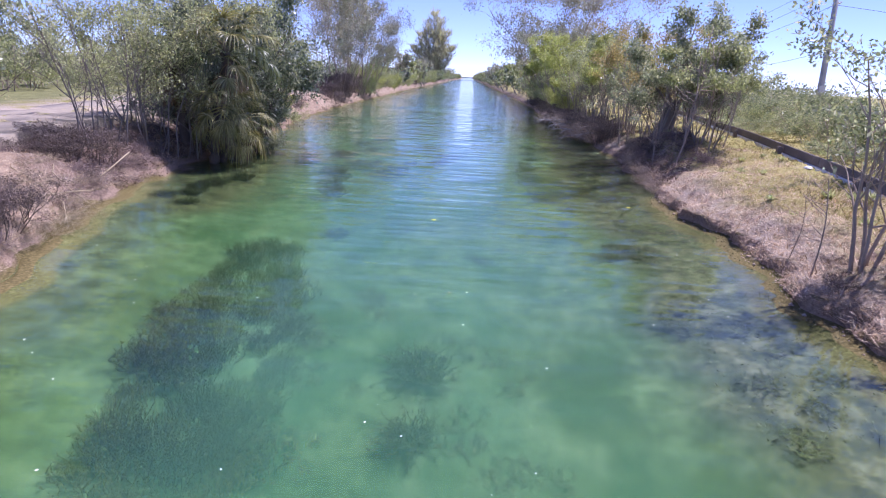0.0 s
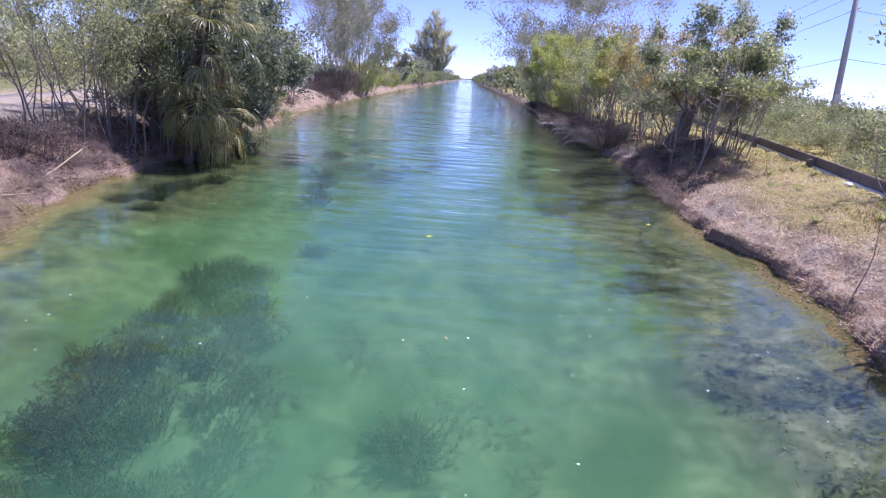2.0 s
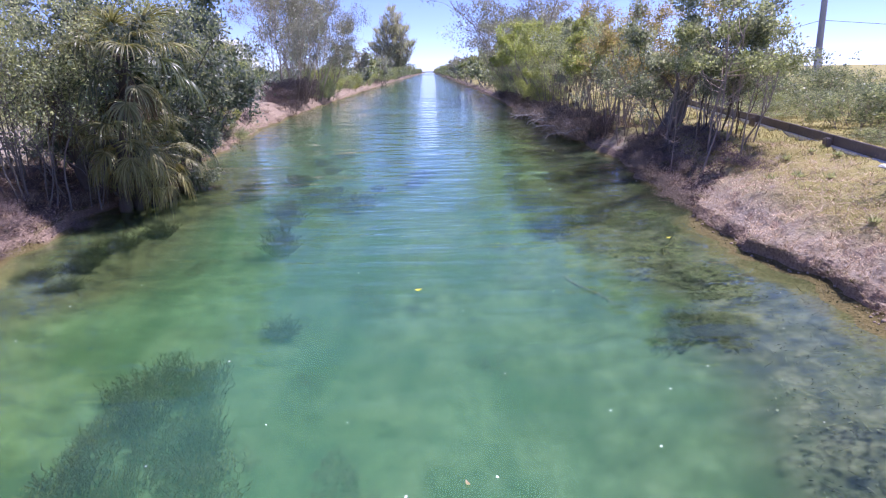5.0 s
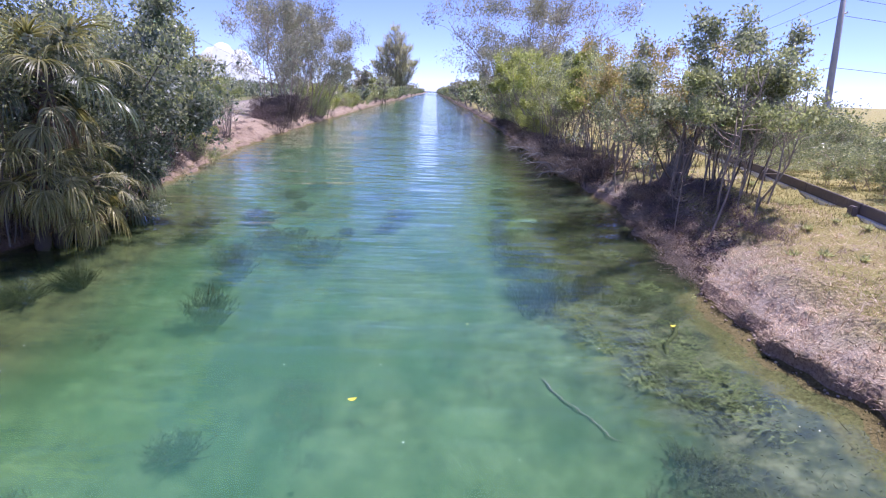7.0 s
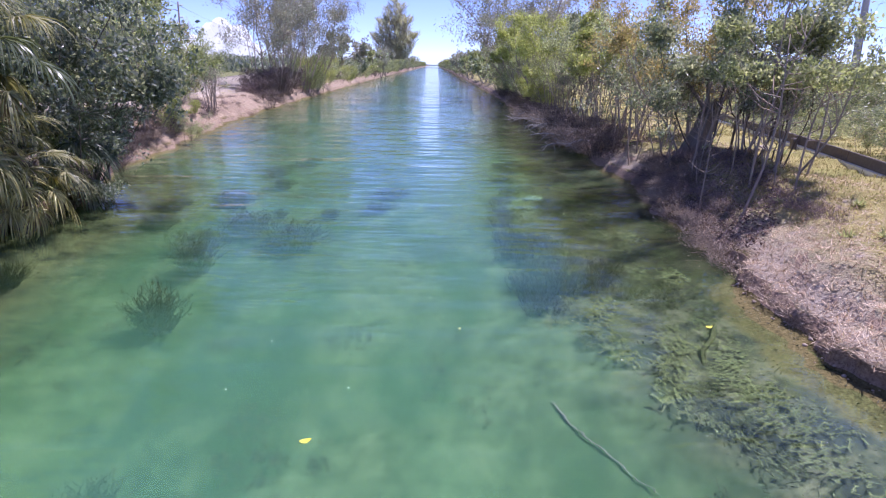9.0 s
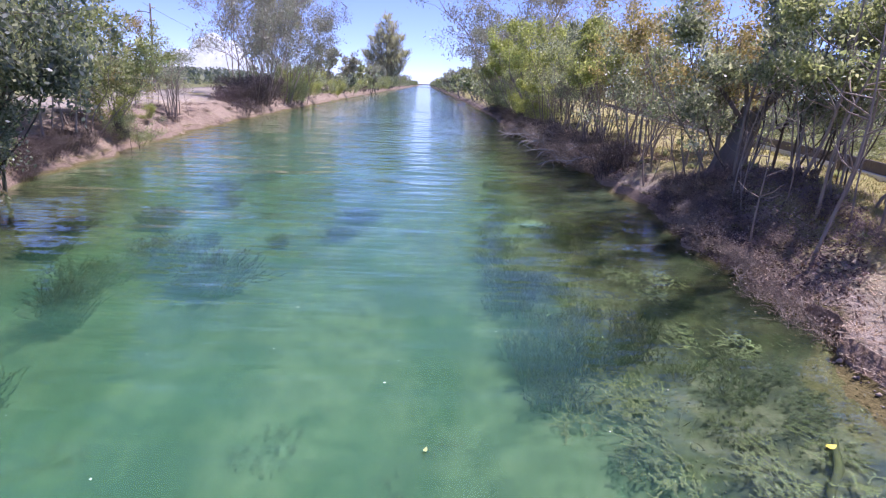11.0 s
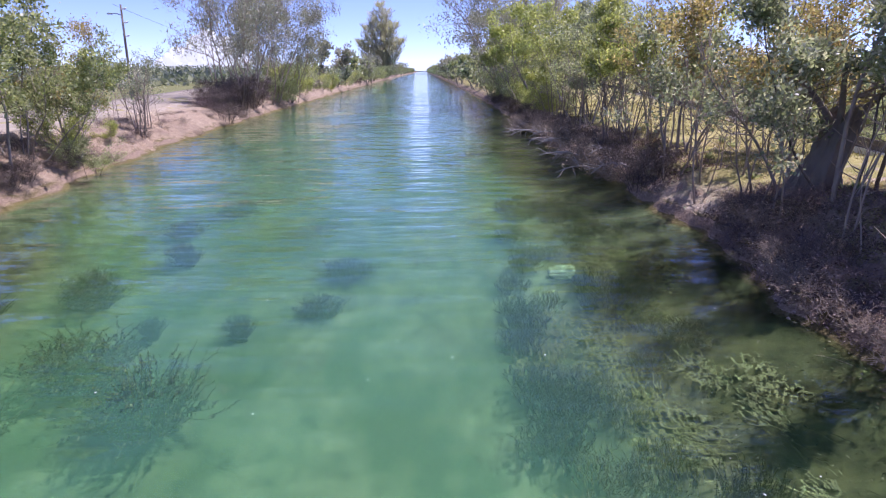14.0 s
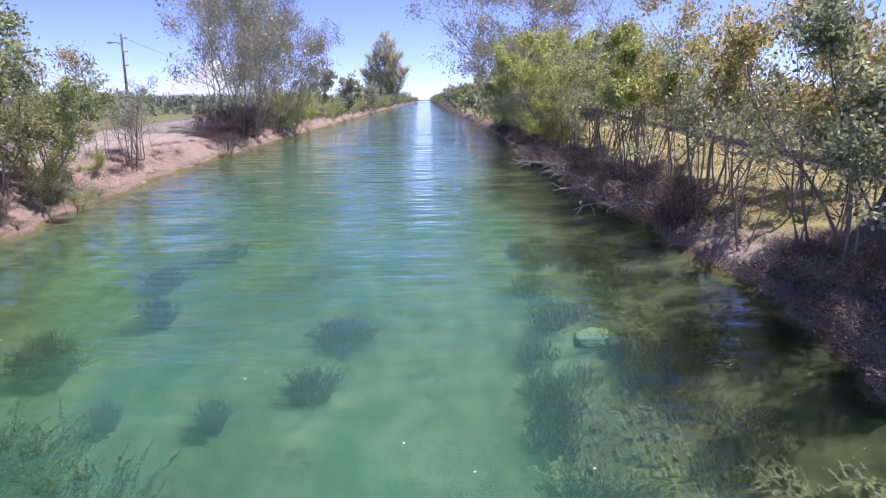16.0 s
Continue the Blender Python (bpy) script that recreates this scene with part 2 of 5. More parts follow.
def water_material():
    """Clear tropical canal water with a milky turquoise body, rippled by a light breeze."""
    m = Mat("water", 0.03, 0.5)
    m.p.inputs["IOR"].default_value = 1.33
    m.p.inputs["Transmission Weight"].default_value = 1.0
    m.p.inputs["Base Color"].default_value = (0.56, 0.84, 0.69, 1)
    body = m.node("ShaderNodeBsdfPrincipled", Roughness=0.03, IOR=1.33)
    tone = m.noise(0.22, 3.0)
    m.link(m.ramp(tone, [(0.35, (0.075, 0.2, 0.12)), (0.65, (0.075, 0.205, 0.15))]), body.inputs["Base Color"])
    mx = m.node("ShaderNodeMixShader")
    d = m.attr("shore")
    m.link(m.range(d, -4.3, -2.0, 0.16, 0.03), mx.inputs[0])
    m.link(m.p.outputs[0], mx.inputs[1])
    m.link(body.outputs[0], mx.inputs[2])
    m.link(mx.outputs[0], m.out.inputs["Surface"])
    # crests lie across the canal
    ripple = m.noise(1.0, 3.0, m.coords((0.5, 1.6, 1)), 0.42)
    swell = m.noise(0.5, 2.0, m.coords((0.5, 1.3, 1)), 0.5)
    gp = m.node("ShaderNodeNewGeometry")
    sep = m.node("ShaderNodeSeparateXYZ")
    m.link(gp.outputs["Position"], sep.inputs[0])
    breeze = m.range(sep.outputs["Y"], 11.0, 48.0, 0.9, 3.6)
    calm = m.math("MULTIPLY", m.range(m.noise(0.09, 2.0), 0.36, 0.6, 0.4, 1.0), breeze)
    fine = m.noise(1.0, 2.0, m.coords((1.3, 4.2, 1)), 0.5)
    ripple = m.math("ADD", ripple, m.math("MULTIPLY", fine, 0.22))
    h = m.math("MULTIPLY", m.math("ADD", ripple, m.math("MULTIPLY", swell, 0.8)), calm)
    b = m.node("ShaderNodeBump", Strength=0.36, Distance=0.14)
    m.link(h, b.inputs["Height"])
    for s in (m.p, body):
        m.link(b.outputs["Normal"], s.inputs["Normal"])
    return m.m


WATER = water_material()


def murk_material():
    """Fine marl hanging in the deeper water, densest in mid-channel."""
    m = Mat("murky_water", 1.0, 0.0)
    m.color(m.ramp(m.noise(0.22, 3.0), [(0.35, (0.072, 0.172, 0.09)), (0.65, (0.072, 0.178, 0.122))]))
    tr = m.node("ShaderNodeBsdfTransparent")
    mx = m.node("ShaderNodeMixShader")
    d = m.attr("shore")
    cloudiness = m.math("MULTIPLY", m.range(d, -4.3, -2.0, 0.32, 0.02), m.range(m.noise(0.7, 4.0), 0.32, 0.68, 0.6, 1.3))
    m.link(cloudiness, mx.inputs[0])
    m.link(tr.outputs[0], mx.inputs[1])
    m.link(m.p.outputs[0], mx.inputs[2])
    m.link(mx.outputs[0], m.out.inputs["Surface"])
    return m.m


MURK = murk_material()


def plain(name, a, b, scale, rough=0.8, bump=0.3, spec=0.3, metal=0.0):
    m = Mat(name, rough, spec)
    m.p.inputs["Metallic"].default_value = metal
    f = m.noise(scale, 5.0, rough=0.7)
    m.color(m.mix(m.range(m.noise(scale * 0.12, 3.0), 0.35, 0.65), m.ramp(f, [(0.3, a), (0.7, b)]), tuple(0.5 * (x + y) * 0.85 for x, y in zip(a, b))))
    return m.bump(f, bump, 0.01).m


ROAD = plain("pale_gravel_road", (0.3, 0.25, 0.195), (0.44, 0.38, 0.31), 24.0, 0.95, 0.5, 0.1)
CLOD = plain("pale_earth_clod", (0.34, 0.25, 0.19), (0.7, 0.57, 0.46), 14.0, 0.95, 0.5, 0.1)
CONCRETE = plain("pale_concrete", (0.74, 0.72, 0.67), (0.88, 0.86, 0.81), 20.0, 0.9)
TIMBER = plain("dark_timber", (0.12, 0.1, 0.095), (0.26, 0.22, 0.205), 18.0, 0.85)
POLE = plain("pole_timber", (0.42, 0.4, 0.38), (0.62, 0.59, 0.57), 12.0, 0.85)
WIRE = plain("wire_grey", (0.12, 0.12, 0.13), (0.2, 0.2, 0.21), 5.0, 0.5)
PLATE = plain("pale_plate", (0.6, 0.6, 0.58), (0.75, 0.75, 0.72), 6.0, 0.6)
# the cloud's sunlit white is mostly emission over a dim base colour
cloudy = Mat("cloud", 1.0, 0.0).color((0.25, 0.25, 0.26))
cloudy.p.inputs["Emission Color"].default_value = (0.9, 0.94, 1.0, 1)
cloudy.p.inputs["Emission Strength"].default_value = 0.68
CLOUD = cloudy.m
WEED = leaf_material("water_weed", [(0.025, 0.028, 0.01), (0.045, 0.055, 0.016), (0.075, 0.09, 0.027), (0.17, 0.17, 0.065)], 0.25, 0.6)
WEED_MID = leaf_material("olive_water_weed", [(0.05, 0.055, 0.018), (0.085, 0.1, 0.03), (0.13, 0.14, 0.045), (0.24, 0.23, 0.09)], 0.25, 0.6)
WEED_PALE = leaf_material("pale_water_weed", [(0.055, 0.06, 0.018), (0.115, 0.125, 0.036), (0.18, 0.185, 0.058), (0.29, 0.28, 0.115)], 0.25, 0.6)
GRASS = leaf_material("dry_grass", [(0.1, 0.11, 0.03), (0.2, 0.18, 0.07), (0.34, 0.28, 0.14), (0.45, 0.37, 0.22)], 0.25, 0.7)
ROCK = plain("pale_rock", (0.14, 0.21, 0.11), (0.24, 0.3, 0.175), 9.0, 0.9)
LITTER = leaf_material("leaf_litter", [(0.18, 0.12, 0.085), (0.36, 0.25, 0.175), (0.54, 0.41, 0.31), (0.72, 0.6, 0.48)], 0.2, 0.8)
SUNKEN = leaf_material("sunken_litter", [(0.07, 0.075, 0.04), (0.125, 0.13, 0.065), (0.19, 0.18, 0.1), (0.29, 0.26, 0.16)], 0.1, 0.8)
MOULD = leaf_material("dark_leaf_mould", [(0.1, 0.065, 0.058), (0.18, 0.12, 0.105), (0.31, 0.215, 0.185), (0.52, 0.39, 0.34)], 0.1, 0.8)

# ---- mesh helpers ----


def mesh_from(name, verts, quads=None, tris=None, smooth=False):
    """A mesh from arrays of corners and of four-sided and three-sided faces."""
    me = bpy.data.meshes.new(name)
    verts = np.asarray(verts, np.float32).reshape(-1, 3)
    loops, starts, at = [], [], 0
    for f, k in ((quads, 4), (tris, 3)):
        if f is not None and len(f):
            f = np.asarray(f, np.int32).reshape(-1, k)
            loops.append(f.ravel())
            starts.append(at + k * np.arange(len(f)))
            at += f.size
    loops, starts = np.concatenate(loops), np.concatenate(starts)
    me.vertices.add(len(verts))
    me.vertices.foreach_set("co", verts.ravel())
    me.loops.add(len(loops))
    me.loops.foreach_set("vertex_index", loops)
    me.polygons.add(len(starts))
    me.polygons.foreach_set("loop_start", starts.astype(np.int32))
    me.update(calc_edges=True)
    if smooth:
        me.polygons.foreach_set("use_smooth", np.ones(len(starts), bool))
    me.validate()
    return me


def part(name, data, material, parent, label=""):
    """One mesh object under a thing; data is a bmesh or a mesh."""
    if isinstance(data, bmesh.types.BMesh):
        me = bpy.data.meshes.new(name)
        data.to_mesh(me)
        data.free()
        data = me
    if material and not data.materials:
        data.materials.append(material)
    ob = new(name, data)
    ob.parent = parent
    if label:
        tagged(ob, label)
    return ob


def thing(name, label, category, group="", kind="", at=None):
    ob = new(name)
    ob.empty_display_size = 0.2
    if at is not None:
        ob.matrix_basis = at
    return tagged(ob, label, category, group, kind)


def unit(v):
    return v / (np.linalg.norm(v, axis=-1, keepdims=True) + 1e-9)


class Soup:
    """Collects tubes and blades as arrays."""

    def __init__(self):
        self.v, self.q, self.t, self.n = [], [], [], 0

    def tube(self, pts, radii, sides=5, cap=True):
        pts = np.asarray(pts, float)
        k = len(pts)
        tang = unit(np.gradient(pts, axis=0))
        ref = np.where(np.abs(tang[:, 2:3]) > 0.9, np.array([[1.0, 0, 0]]), np.array([[0, 0, 1.0]]))
        a = unit(np.cross(tang, ref))
        b = np.cross(tang, a)
        ang = np.linspace(0, 2 * np.pi, sides, endpoint=False)
        ring = a[:, None] * np.cos(ang)[None, :, None] + b[:, None] * np.sin(ang)[None, :, None]
        v = pts[:, None] + ring * np.asarray(radii, float)[:, None, None]
        i = np.arange(k - 1)[:, None] * sides
        j = np.arange(sides)[None]
        j2 = (j + 1) % sides
        q = np.stack([i + j, i + j2, i + sides + j2, i + sides + j], -1).reshape(-1, 4) + self.n
        self.v.append(v.reshape(-1, 3))
        self.q.append(q)
        self.n += k * sides
        if cap:
            self.v.append(pts[-1:])
            last = self.n - sides
            self.t.append(np.stack([last + j[0], last + j2[0], np.full(sides, self.n)], -1))
            self.n += 1

    def leaves(self, p, a, b, length, width):
        """Diamond leaves: foot p, way a, side b."""
        n = len(p)
        l, w = np.reshape(length, (-1, 1)), np.reshape(width, (-1, 1))
        v = np.stack([p, p + 0.45 * l * a + 0.5 * w * b, p + l * a, p + 0.45 * l * a - 0.5 * w * b], 1)
        self.v.append(v.reshape(-1, 3))
        self.q.append(np.arange(4 * n).reshape(-1, 4) + self.n)
        self.n += 4 * n

    def blades(self, pts, side, width):
        """Ribbons: pts (n, k, 3), side (n, 3), width (k,) or (n, k)."""
        n, k, _ = pts.shape
        w = np.broadcast_to(width, (n, k))[..., None] * 0.5
        s = side[:, None] * w
        v = np.stack([pts - s, pts + s], 2)
        self.v.append(v.reshape(-1, 3))
        base = (np.arange(n) * 2 * k)[:, None] + np.arange(k - 1)[None] * 2
        q = np.stack([base, base + 1, base + 3, base + 2], -1).reshape(-1, 4) + self.n
        self.q.append(q)
        self.n += 2 * n * k

    def mesh(self, name, smooth=False):
        return mesh_from(name, np.concatenate(self.v), np.concatenate(self.q) if self.q else None, np.concatenate(self.t) if self.t else None, smooth)


def rand_dirs(r, n):
    return unit(r.normal(size=(n, 3)))


def waves(x, y, seed, scale, octaves=4):
    """Smooth uneven relief of about plus or minus one."""
    r = np.random.default_rng(seed)
    out = 0
    for o in range(octaves):
        f = scale * 1.9 ** o
        for _ in range(3):
            a, ph = r.uniform(0, 2 * np.pi, 2)
            out = out + np.sin(f * (x * np.cos(a) + y * np.sin(a)) + ph + 1.3 * np.sin(0.6 * f * (y * np.cos(a) - x * np.sin(a)) + ph)) * 0.62 ** o
    return out / 4.0


# ---- the canal: banks, bed and water ----
RY = [-400, -60, 8, 11.5, 13.8, 16.1, 19, 20.7, 25, 30, 34.5, 46, 63, 104, 184, 500, 4600]
RX = [7.2, 7.4, 7.6, 7.8, 7.95, 7.85, 8.3, 8.35, 8.75, 8.75, 8.65, 9.0, 9.5, 9.9, 10.2, 10.5, 12]
LY = [-400, -60, 8.7, 10.8, 14.1, 16.6, 20.7, 25.8, 29, 34.5, 39, 49.5, 75, 115, 230, 500, 4600]
LX = [-2.2, -2.3, -2.6, -3.1, -4.1, -4.3, -4.2, -5.05, -5.4, -6.1, -6.4, -6.9, -7.3, -7.8, -8.4, -9, -10]


def right_edge(y):
    y = np.asarray(y, float)
    near = np.clip(1 - (y - 60) / 60, 0, 1)
    return np.interp(y, RY, RX) + near * (0.13 * np.sin(1.15 * y) + 0.08 * np.sin(2.9 * y + 1) + 0.05 * np.sin(6.3 * y) + 0.03 * np.sin(13.7 * y + 2 * np.sin(3 * y)))


def left_edge(y):
    y = np.asarray(y, float)
    near = np.clip(1 - (y - 60) / 60, 0, 1)
    return np.interp(y, LY, LX) - near * (0.13 * np.sin(1.0 * y + 2) + 0.08 * np.sin(2.6 * y) + 0.04 * np.sin(5.9 * y))


def land_height(d, side, x, y):
    ragged = 1 + 1.9 * np.clip(waves(x, y, 33, 2.1, 4) + 0.25, 0, 1)
    right = np.interp(np.where(d < 0.6, np.minimum(d, np.maximum(d / ragged, d - 0.3)), d - np.minimum(0.3, 0.6 * (1 - 1 / ragged))), [0, 0.05, 0.13, 0.35, 0.6, 1.2, 2.2, 3.8, 6, 12], [0.01, 0.05, 0.24, 0.33, 0.46, 0.66, 0.88, 1.06, 1.08, 1.08])
    left = np.interp(d + 0.22 * np.clip(d / 0.3, 0, 1) * waves(x, y, 34, 2.3, 4), [0, 0.08, 0.2, 0.5, 0.95, 1.8, 3.2, 5, 8], [0, 0.06, 0.2, 0.38, 0.64, 0.92, 1.08, 1.12, 1.12])
    bed = -np.interp(-d, [0, 0.3, 0.8, 1.6, 3.0, 5.2], [0, 0.12, 0.5, 1.0, 1.35, 1.5])
    mat = np.where(side > 0.5, np.clip((17.4 - y) / 1.2, 0, 1), np.clip((15.0 - y) / 1.0, 0, 1))
    reach = 0.22 + 0.16 * waves(x, y, 21, 1.6, 4)
    shelf = np.where(-d < reach, 0.012, -np.interp(-d - reach, [0, 0.25, 1.2, 2.2, 3.4, 5.0], [0, 0.12, 0.42, 0.85, 1.25, 1.5]))
    bed = bed * (1 - mat) + shelf * mat
    mound = 0.5 * np.exp(-((x - 9.9) / 0.85) ** 2 - ((y - 21.6) / 2.6) ** 2) + 0.2 * np.exp(-((x - 10.0) / 0.8) ** 2 - ((y - 29.5) / 2.5) ** 2)
    right = right + mound * np.clip(d / 0.4, 0, 1)
    h = np.where(d < 0, bed, np.where(side > 0.5, right, left))
    rough = np.where(d < 0, 0.012 + 0.04 * np.clip(-d - 0.5, 0, 1), (0.1 + 0.05 * (side < 0.5)) * np.clip(d / 0.8, 0.25, 1) * np.clip(1 - (d - 4) / 6, 0.15, 1))
    return h + rough * waves(x, y, 3, 1.6) + 0.5 * rough * (waves(x, y, 5, 6.0, 3) + 0.6 * np.clip(d / 0.6, 0, 1) * waves(x, y, 15, 15.0, 2)) * (y < 60)


def lip(d, y):
    """How far the undercut turf of the right bank juts over the water's edge."""
    ragged = 0.12 * np.clip(waves(0 * y, y, 44, 2.7, 4) + 0.35, 0, 1) + 0.05 * np.clip(waves(0 * y, y, 45, 11.0, 3), -0.5, 1)
    return (0.025 + ragged) * np.interp(d, [0.06, 0.15, 0.3, 0.75], [0, 1, 1, 0]) * np.clip((18.5 - y) / 1.5, 0, 1)


def ground_z(x, y):
    xl, xr = left_edge(y), right_edge(y)
    d = np.maximum(x - xr, xl - x)
    return float(land_height(np.array(d), np.array(1.0 if x > (xl + xr) / 2 else 0.0), np.array(float(x)), np.array(float(y))))


def spaced(*pieces):
    return np.unique(np.concatenate([np.arange(a, b, s) for a, b, s in pieces]))


def build_ground():
    ys = np.concatenate([[-400, -150, -60, -30, -15, -6], spaced((0, 6, 0.3), (6, 27, 0.09), (27, 42, 0.16), (42, 90, 0.7), (90, 260, 4), (260, 900, 40), (900, 4601, 400))])
    out = np.concatenate([spaced((0, 0.3, 0.025), (0.3, 1.2, 0.07), (1.2, 5, 0.2), (5, 14, 0.8), (14, 60, 8), (60, 400, 80)), [800, 1600, 3000, 4600]])
    frac = np.sin(np.linspace(-np.pi / 2, np.pi / 2, 46)) * 0.5 + 0.5
    xl, xr = left_edge(ys), right_edge(ys)
    cols = [xl - o for o in out[::-1]] + [xl + (xr - xl) * f for f in frac[1:-1]] + [xr + o for o in out]
    x = np.stack(cols, 1)
    y = np.repeat(ys[:, None], x.shape[1], 1)
    d = np.maximum(x - xr[:, None], xl[:, None] - x)
    side = (x > (xl + xr)[:, None] / 2).astype(float)
    z = land_height(d, side, x, y)
    # ragged, undercut lip where roots hold the bank
    x = np.where(side > 0.5, x - lip(d, y), x)
    n, k = x.shape
    i = (np.arange(n - 1) * k)[:, None] + np.arange(k - 1)[None]
    q = np.stack([i, i + 1, i + k + 1, i + k], -1).reshape(-1, 4)
    me = mesh_from("ground", np.stack([x, y, z], -1), q, smooth=True)
    mat = np.where(side > 0.5, np.clip((17.4 - y) / 1.2, 0, 1), np.clip((15.0 - y) / 1.0, 0, 1))
    # where dead leaves and shade under the trees go into the colour
    mould_shade = side * np.clip((y - 16.5 - 1.3 * np.clip(d, 0, 3) - 0.5 * np.sin(3 * x)) / 1.2, 0, 1) * np.clip((2.4 - d) / 0.8, 0, 1) * (1 - np.exp(-(((y - 25.3) / 1.2) ** 4)))
    mould_shade = mould_shade + (1 - side) * np.clip((y - 12.7 - 0.5 * np.sin(3 * x)) / 1.2, 0, 1) * np.clip((25.5 - y) / 1.5, 0, 1) * np.clip((2.6 - d) / 0.9, 0, 1)
    for name, val in (("shore", d), ("side", side), ("algae_mat", mat), ("shaded_mould", mould_shade)):
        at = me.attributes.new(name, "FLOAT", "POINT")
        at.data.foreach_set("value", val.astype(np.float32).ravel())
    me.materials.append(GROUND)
    ob = new("ground", me)
    tagged(ob, "sandy canal banks with leaf litter, dry turf and a pale marl bed", "ground", kind="structure")


build_ground()


def build_water(name, label, material, level, inset):
    ys = np.concatenate([[-400, -60, -10], spaced((0, 60, 0.5), (60, 260, 5), (260, 4601, 120))])
    off = np.array([-0.5, 0, 0.3, 0.7, 1.3, 2.1, 3.0])
    off = off[off >= inset]
    xl, xr = left_edge(ys), right_edge(ys)
    cols = [xl + o for o in off] + [(xl + xr) / 2] + [xr - o for o in off[::-1]]
    x = np.stack(cols, 1)
    y = np.repeat(ys[:, None], x.shape[1], 1)
    d = np.maximum(x - xr[:, None], xl[:, None] - x)
    n, k = x.shape
    i = (np.arange(n - 1) * k)[:, None] + np.arange(k - 1)[None]
    me = mesh_from(name, np.stack([x, y, 0 * x + level], -1), np.stack([i, i + 1, i + k + 1, i + k], -1).reshape(-1, 4), smooth=True)
    at = me.attributes.new("shore", "FLOAT", "POINT")
    at.data.foreach_set("value", d.astype(np.float32).ravel())
    me.materials.append(material)
    ob = new(name, me)
    ob.visible_shadow = False
    tagged(ob, label, "water", kind="structure")


build_water("water", "clear turquoise canal water with light ripples", WATER, 0.0, -1)
build_water("water_murk", "milky turquoise deeper water in mid-channel", MURK, -0.5, 1.0)


# ---- trees ----
def grow(r, soup, base, way, length, radius, level, tips, top, wander=0.22, sides=6, lift=0.06):
    """A limb that bends, tapers and forks; gathers the twig points that bear leaves."""
    k = max(4, int(length / (0.32 if level == 0 else 0.2)))
    k = min(k, (12, 7, 4, 3)[level])
    step = length / k
    pts, w = [np.array(base, float)], np.array(way, float)
    for _ in range(k):
        w = unit(w + r.normal(size=3) * wander * (0.6 if level == 0 else 1) + np.array([0, 0, lift]))
        pts.append(pts[-1] + w * step)
    pts = np.array(pts)
    rad = radius * np.linspace(1, 0.28 if level < 2 else 0.35, k + 1)
    soup.tube(pts, rad, max(3, sides - level))
    if level >= top:
        tips.append((pts, w))
        return
    n = {0: r.integers(5, 8), 1: r.integers(4, 6), 2: r.integers(3, 5)}[level]
    for f in np.sort(r.uniform(0.3 if level == 0 else 0.2, 1.0, n)):
        i = min(k - 1, int(f * k))
        p = pts[i] + (pts[i + 1] - pts[i]) * (f * k - i)
        out = r.normal(size=3)
        out[2] = abs(out[2]) * 0.55
        child = unit(0.55 * (pts[i + 1] - pts[i]) / step + 0.95 * unit(out))
        grow(r, soup, p, child, length * r.uniform(0.34, 0.58) * (1.15 - 0.45 * f), rad[i] * 0.62, level + 1, tips, top, wander, sides, lift)
    tips.append((pts[-3:], w))


def tree_meshes(seed, height, trunks, spread, leaves, size, radius=0.05, foot=0.25, top=2, wander=0.22, up=1.0, low=0.0, ratio=0.5, fuzz=1.0):
    r = np.random.default_rng(seed)
    wood, crown, tips = Soup(), Soup(), []
    for i in range(trunks):
        a = 2 * np.pi * i / trunks + r.uniform(-0.6, 0.6)
        lean = spread * r.uniform(0.25, 1.0)
        way = unit(np.array([np.cos(a) * lean, np.sin(a) * lean, up]))
        base = np.array([np.cos(a), np.sin(a), 0]) * foot * r.uniform(0.3, 1.0) - np.array([0, 0, 0.15])
        grow(r, wood, base, way, height * r.uniform(0.55, 0.78), radius * r.uniform(0.7, 1.1), 0, tips, top, wander)
    if leaves:
        spots = np.concatenate([t[0] for t in tips])
        ways = np.concatenate([np.repeat(t[1][None], len(t[0]), 0) for t in tips])
        keep = spots[:, 2] > low
        spots, ways = spots[keep], ways[keep]
        i = r.integers(0, len(spots), 3 * leaves)
        q = spots[i] * (6.5 / max(1.0, height / 4.5))
        ph = r.uniform(0, 6.28, 6)
        clump = np.sin(q[:, 0] + ph[0] + 0.7 * np.sin(q[:, 2])) + np.sin(q[:, 1] + ph[1] + 0.7 * np.sin(q[:, 0])) + np.sin(1.2 * q[:, 2] + ph[2] + 0.7 * np.sin(q[:, 1]))
        i = i[np.argsort(-(clump + r.normal(size=len(i)) * 0.55))[:leaves]]
        p = spots[i] + r.normal(size=(leaves, 3)) * np.array([0.11, 0.11, 0.09]) * (height / 4.5) * fuzz
        a = unit(ways[i] * 0.5 + rand_dirs(r, leaves) * 0.9 + np.array([0, 0, 0.25]))
        b = unit(np.cross(a, rand_dirs(r, leaves)))
        s = size * r.uniform(0.6, 1.25, leaves)
        crown.leaves(p, a, b, s, s * ratio)
        return wood.mesh("trunk", True), crown.mesh("crown")
    return wood.mesh("trunk", True), None


def make_tree(name, label, spec, leaf, wood=BARK, group="", crown_label=""):
    t = thing(name, label, "tree", group)
    w, c = tree_meshes(**spec)
    part("trunk", w, wood, t)
    if c:
        part("crown", c, leaf, t, crown_label)
    return t


def place(x, y, scale=1.0, turn=0.0, sink=0.0, tilt=(0, 0), tall=1.0, z=None):
    z = ground_z(x, y) - sink if z is None else z
    return Matrix.LocRotScale((x, y, z), Euler((radians(tilt[0]), radians(tilt[1]), radians(turn))), (scale, scale, scale * tall))


def set_at(ob, m):
    ob.matrix_basis = m
    return ob


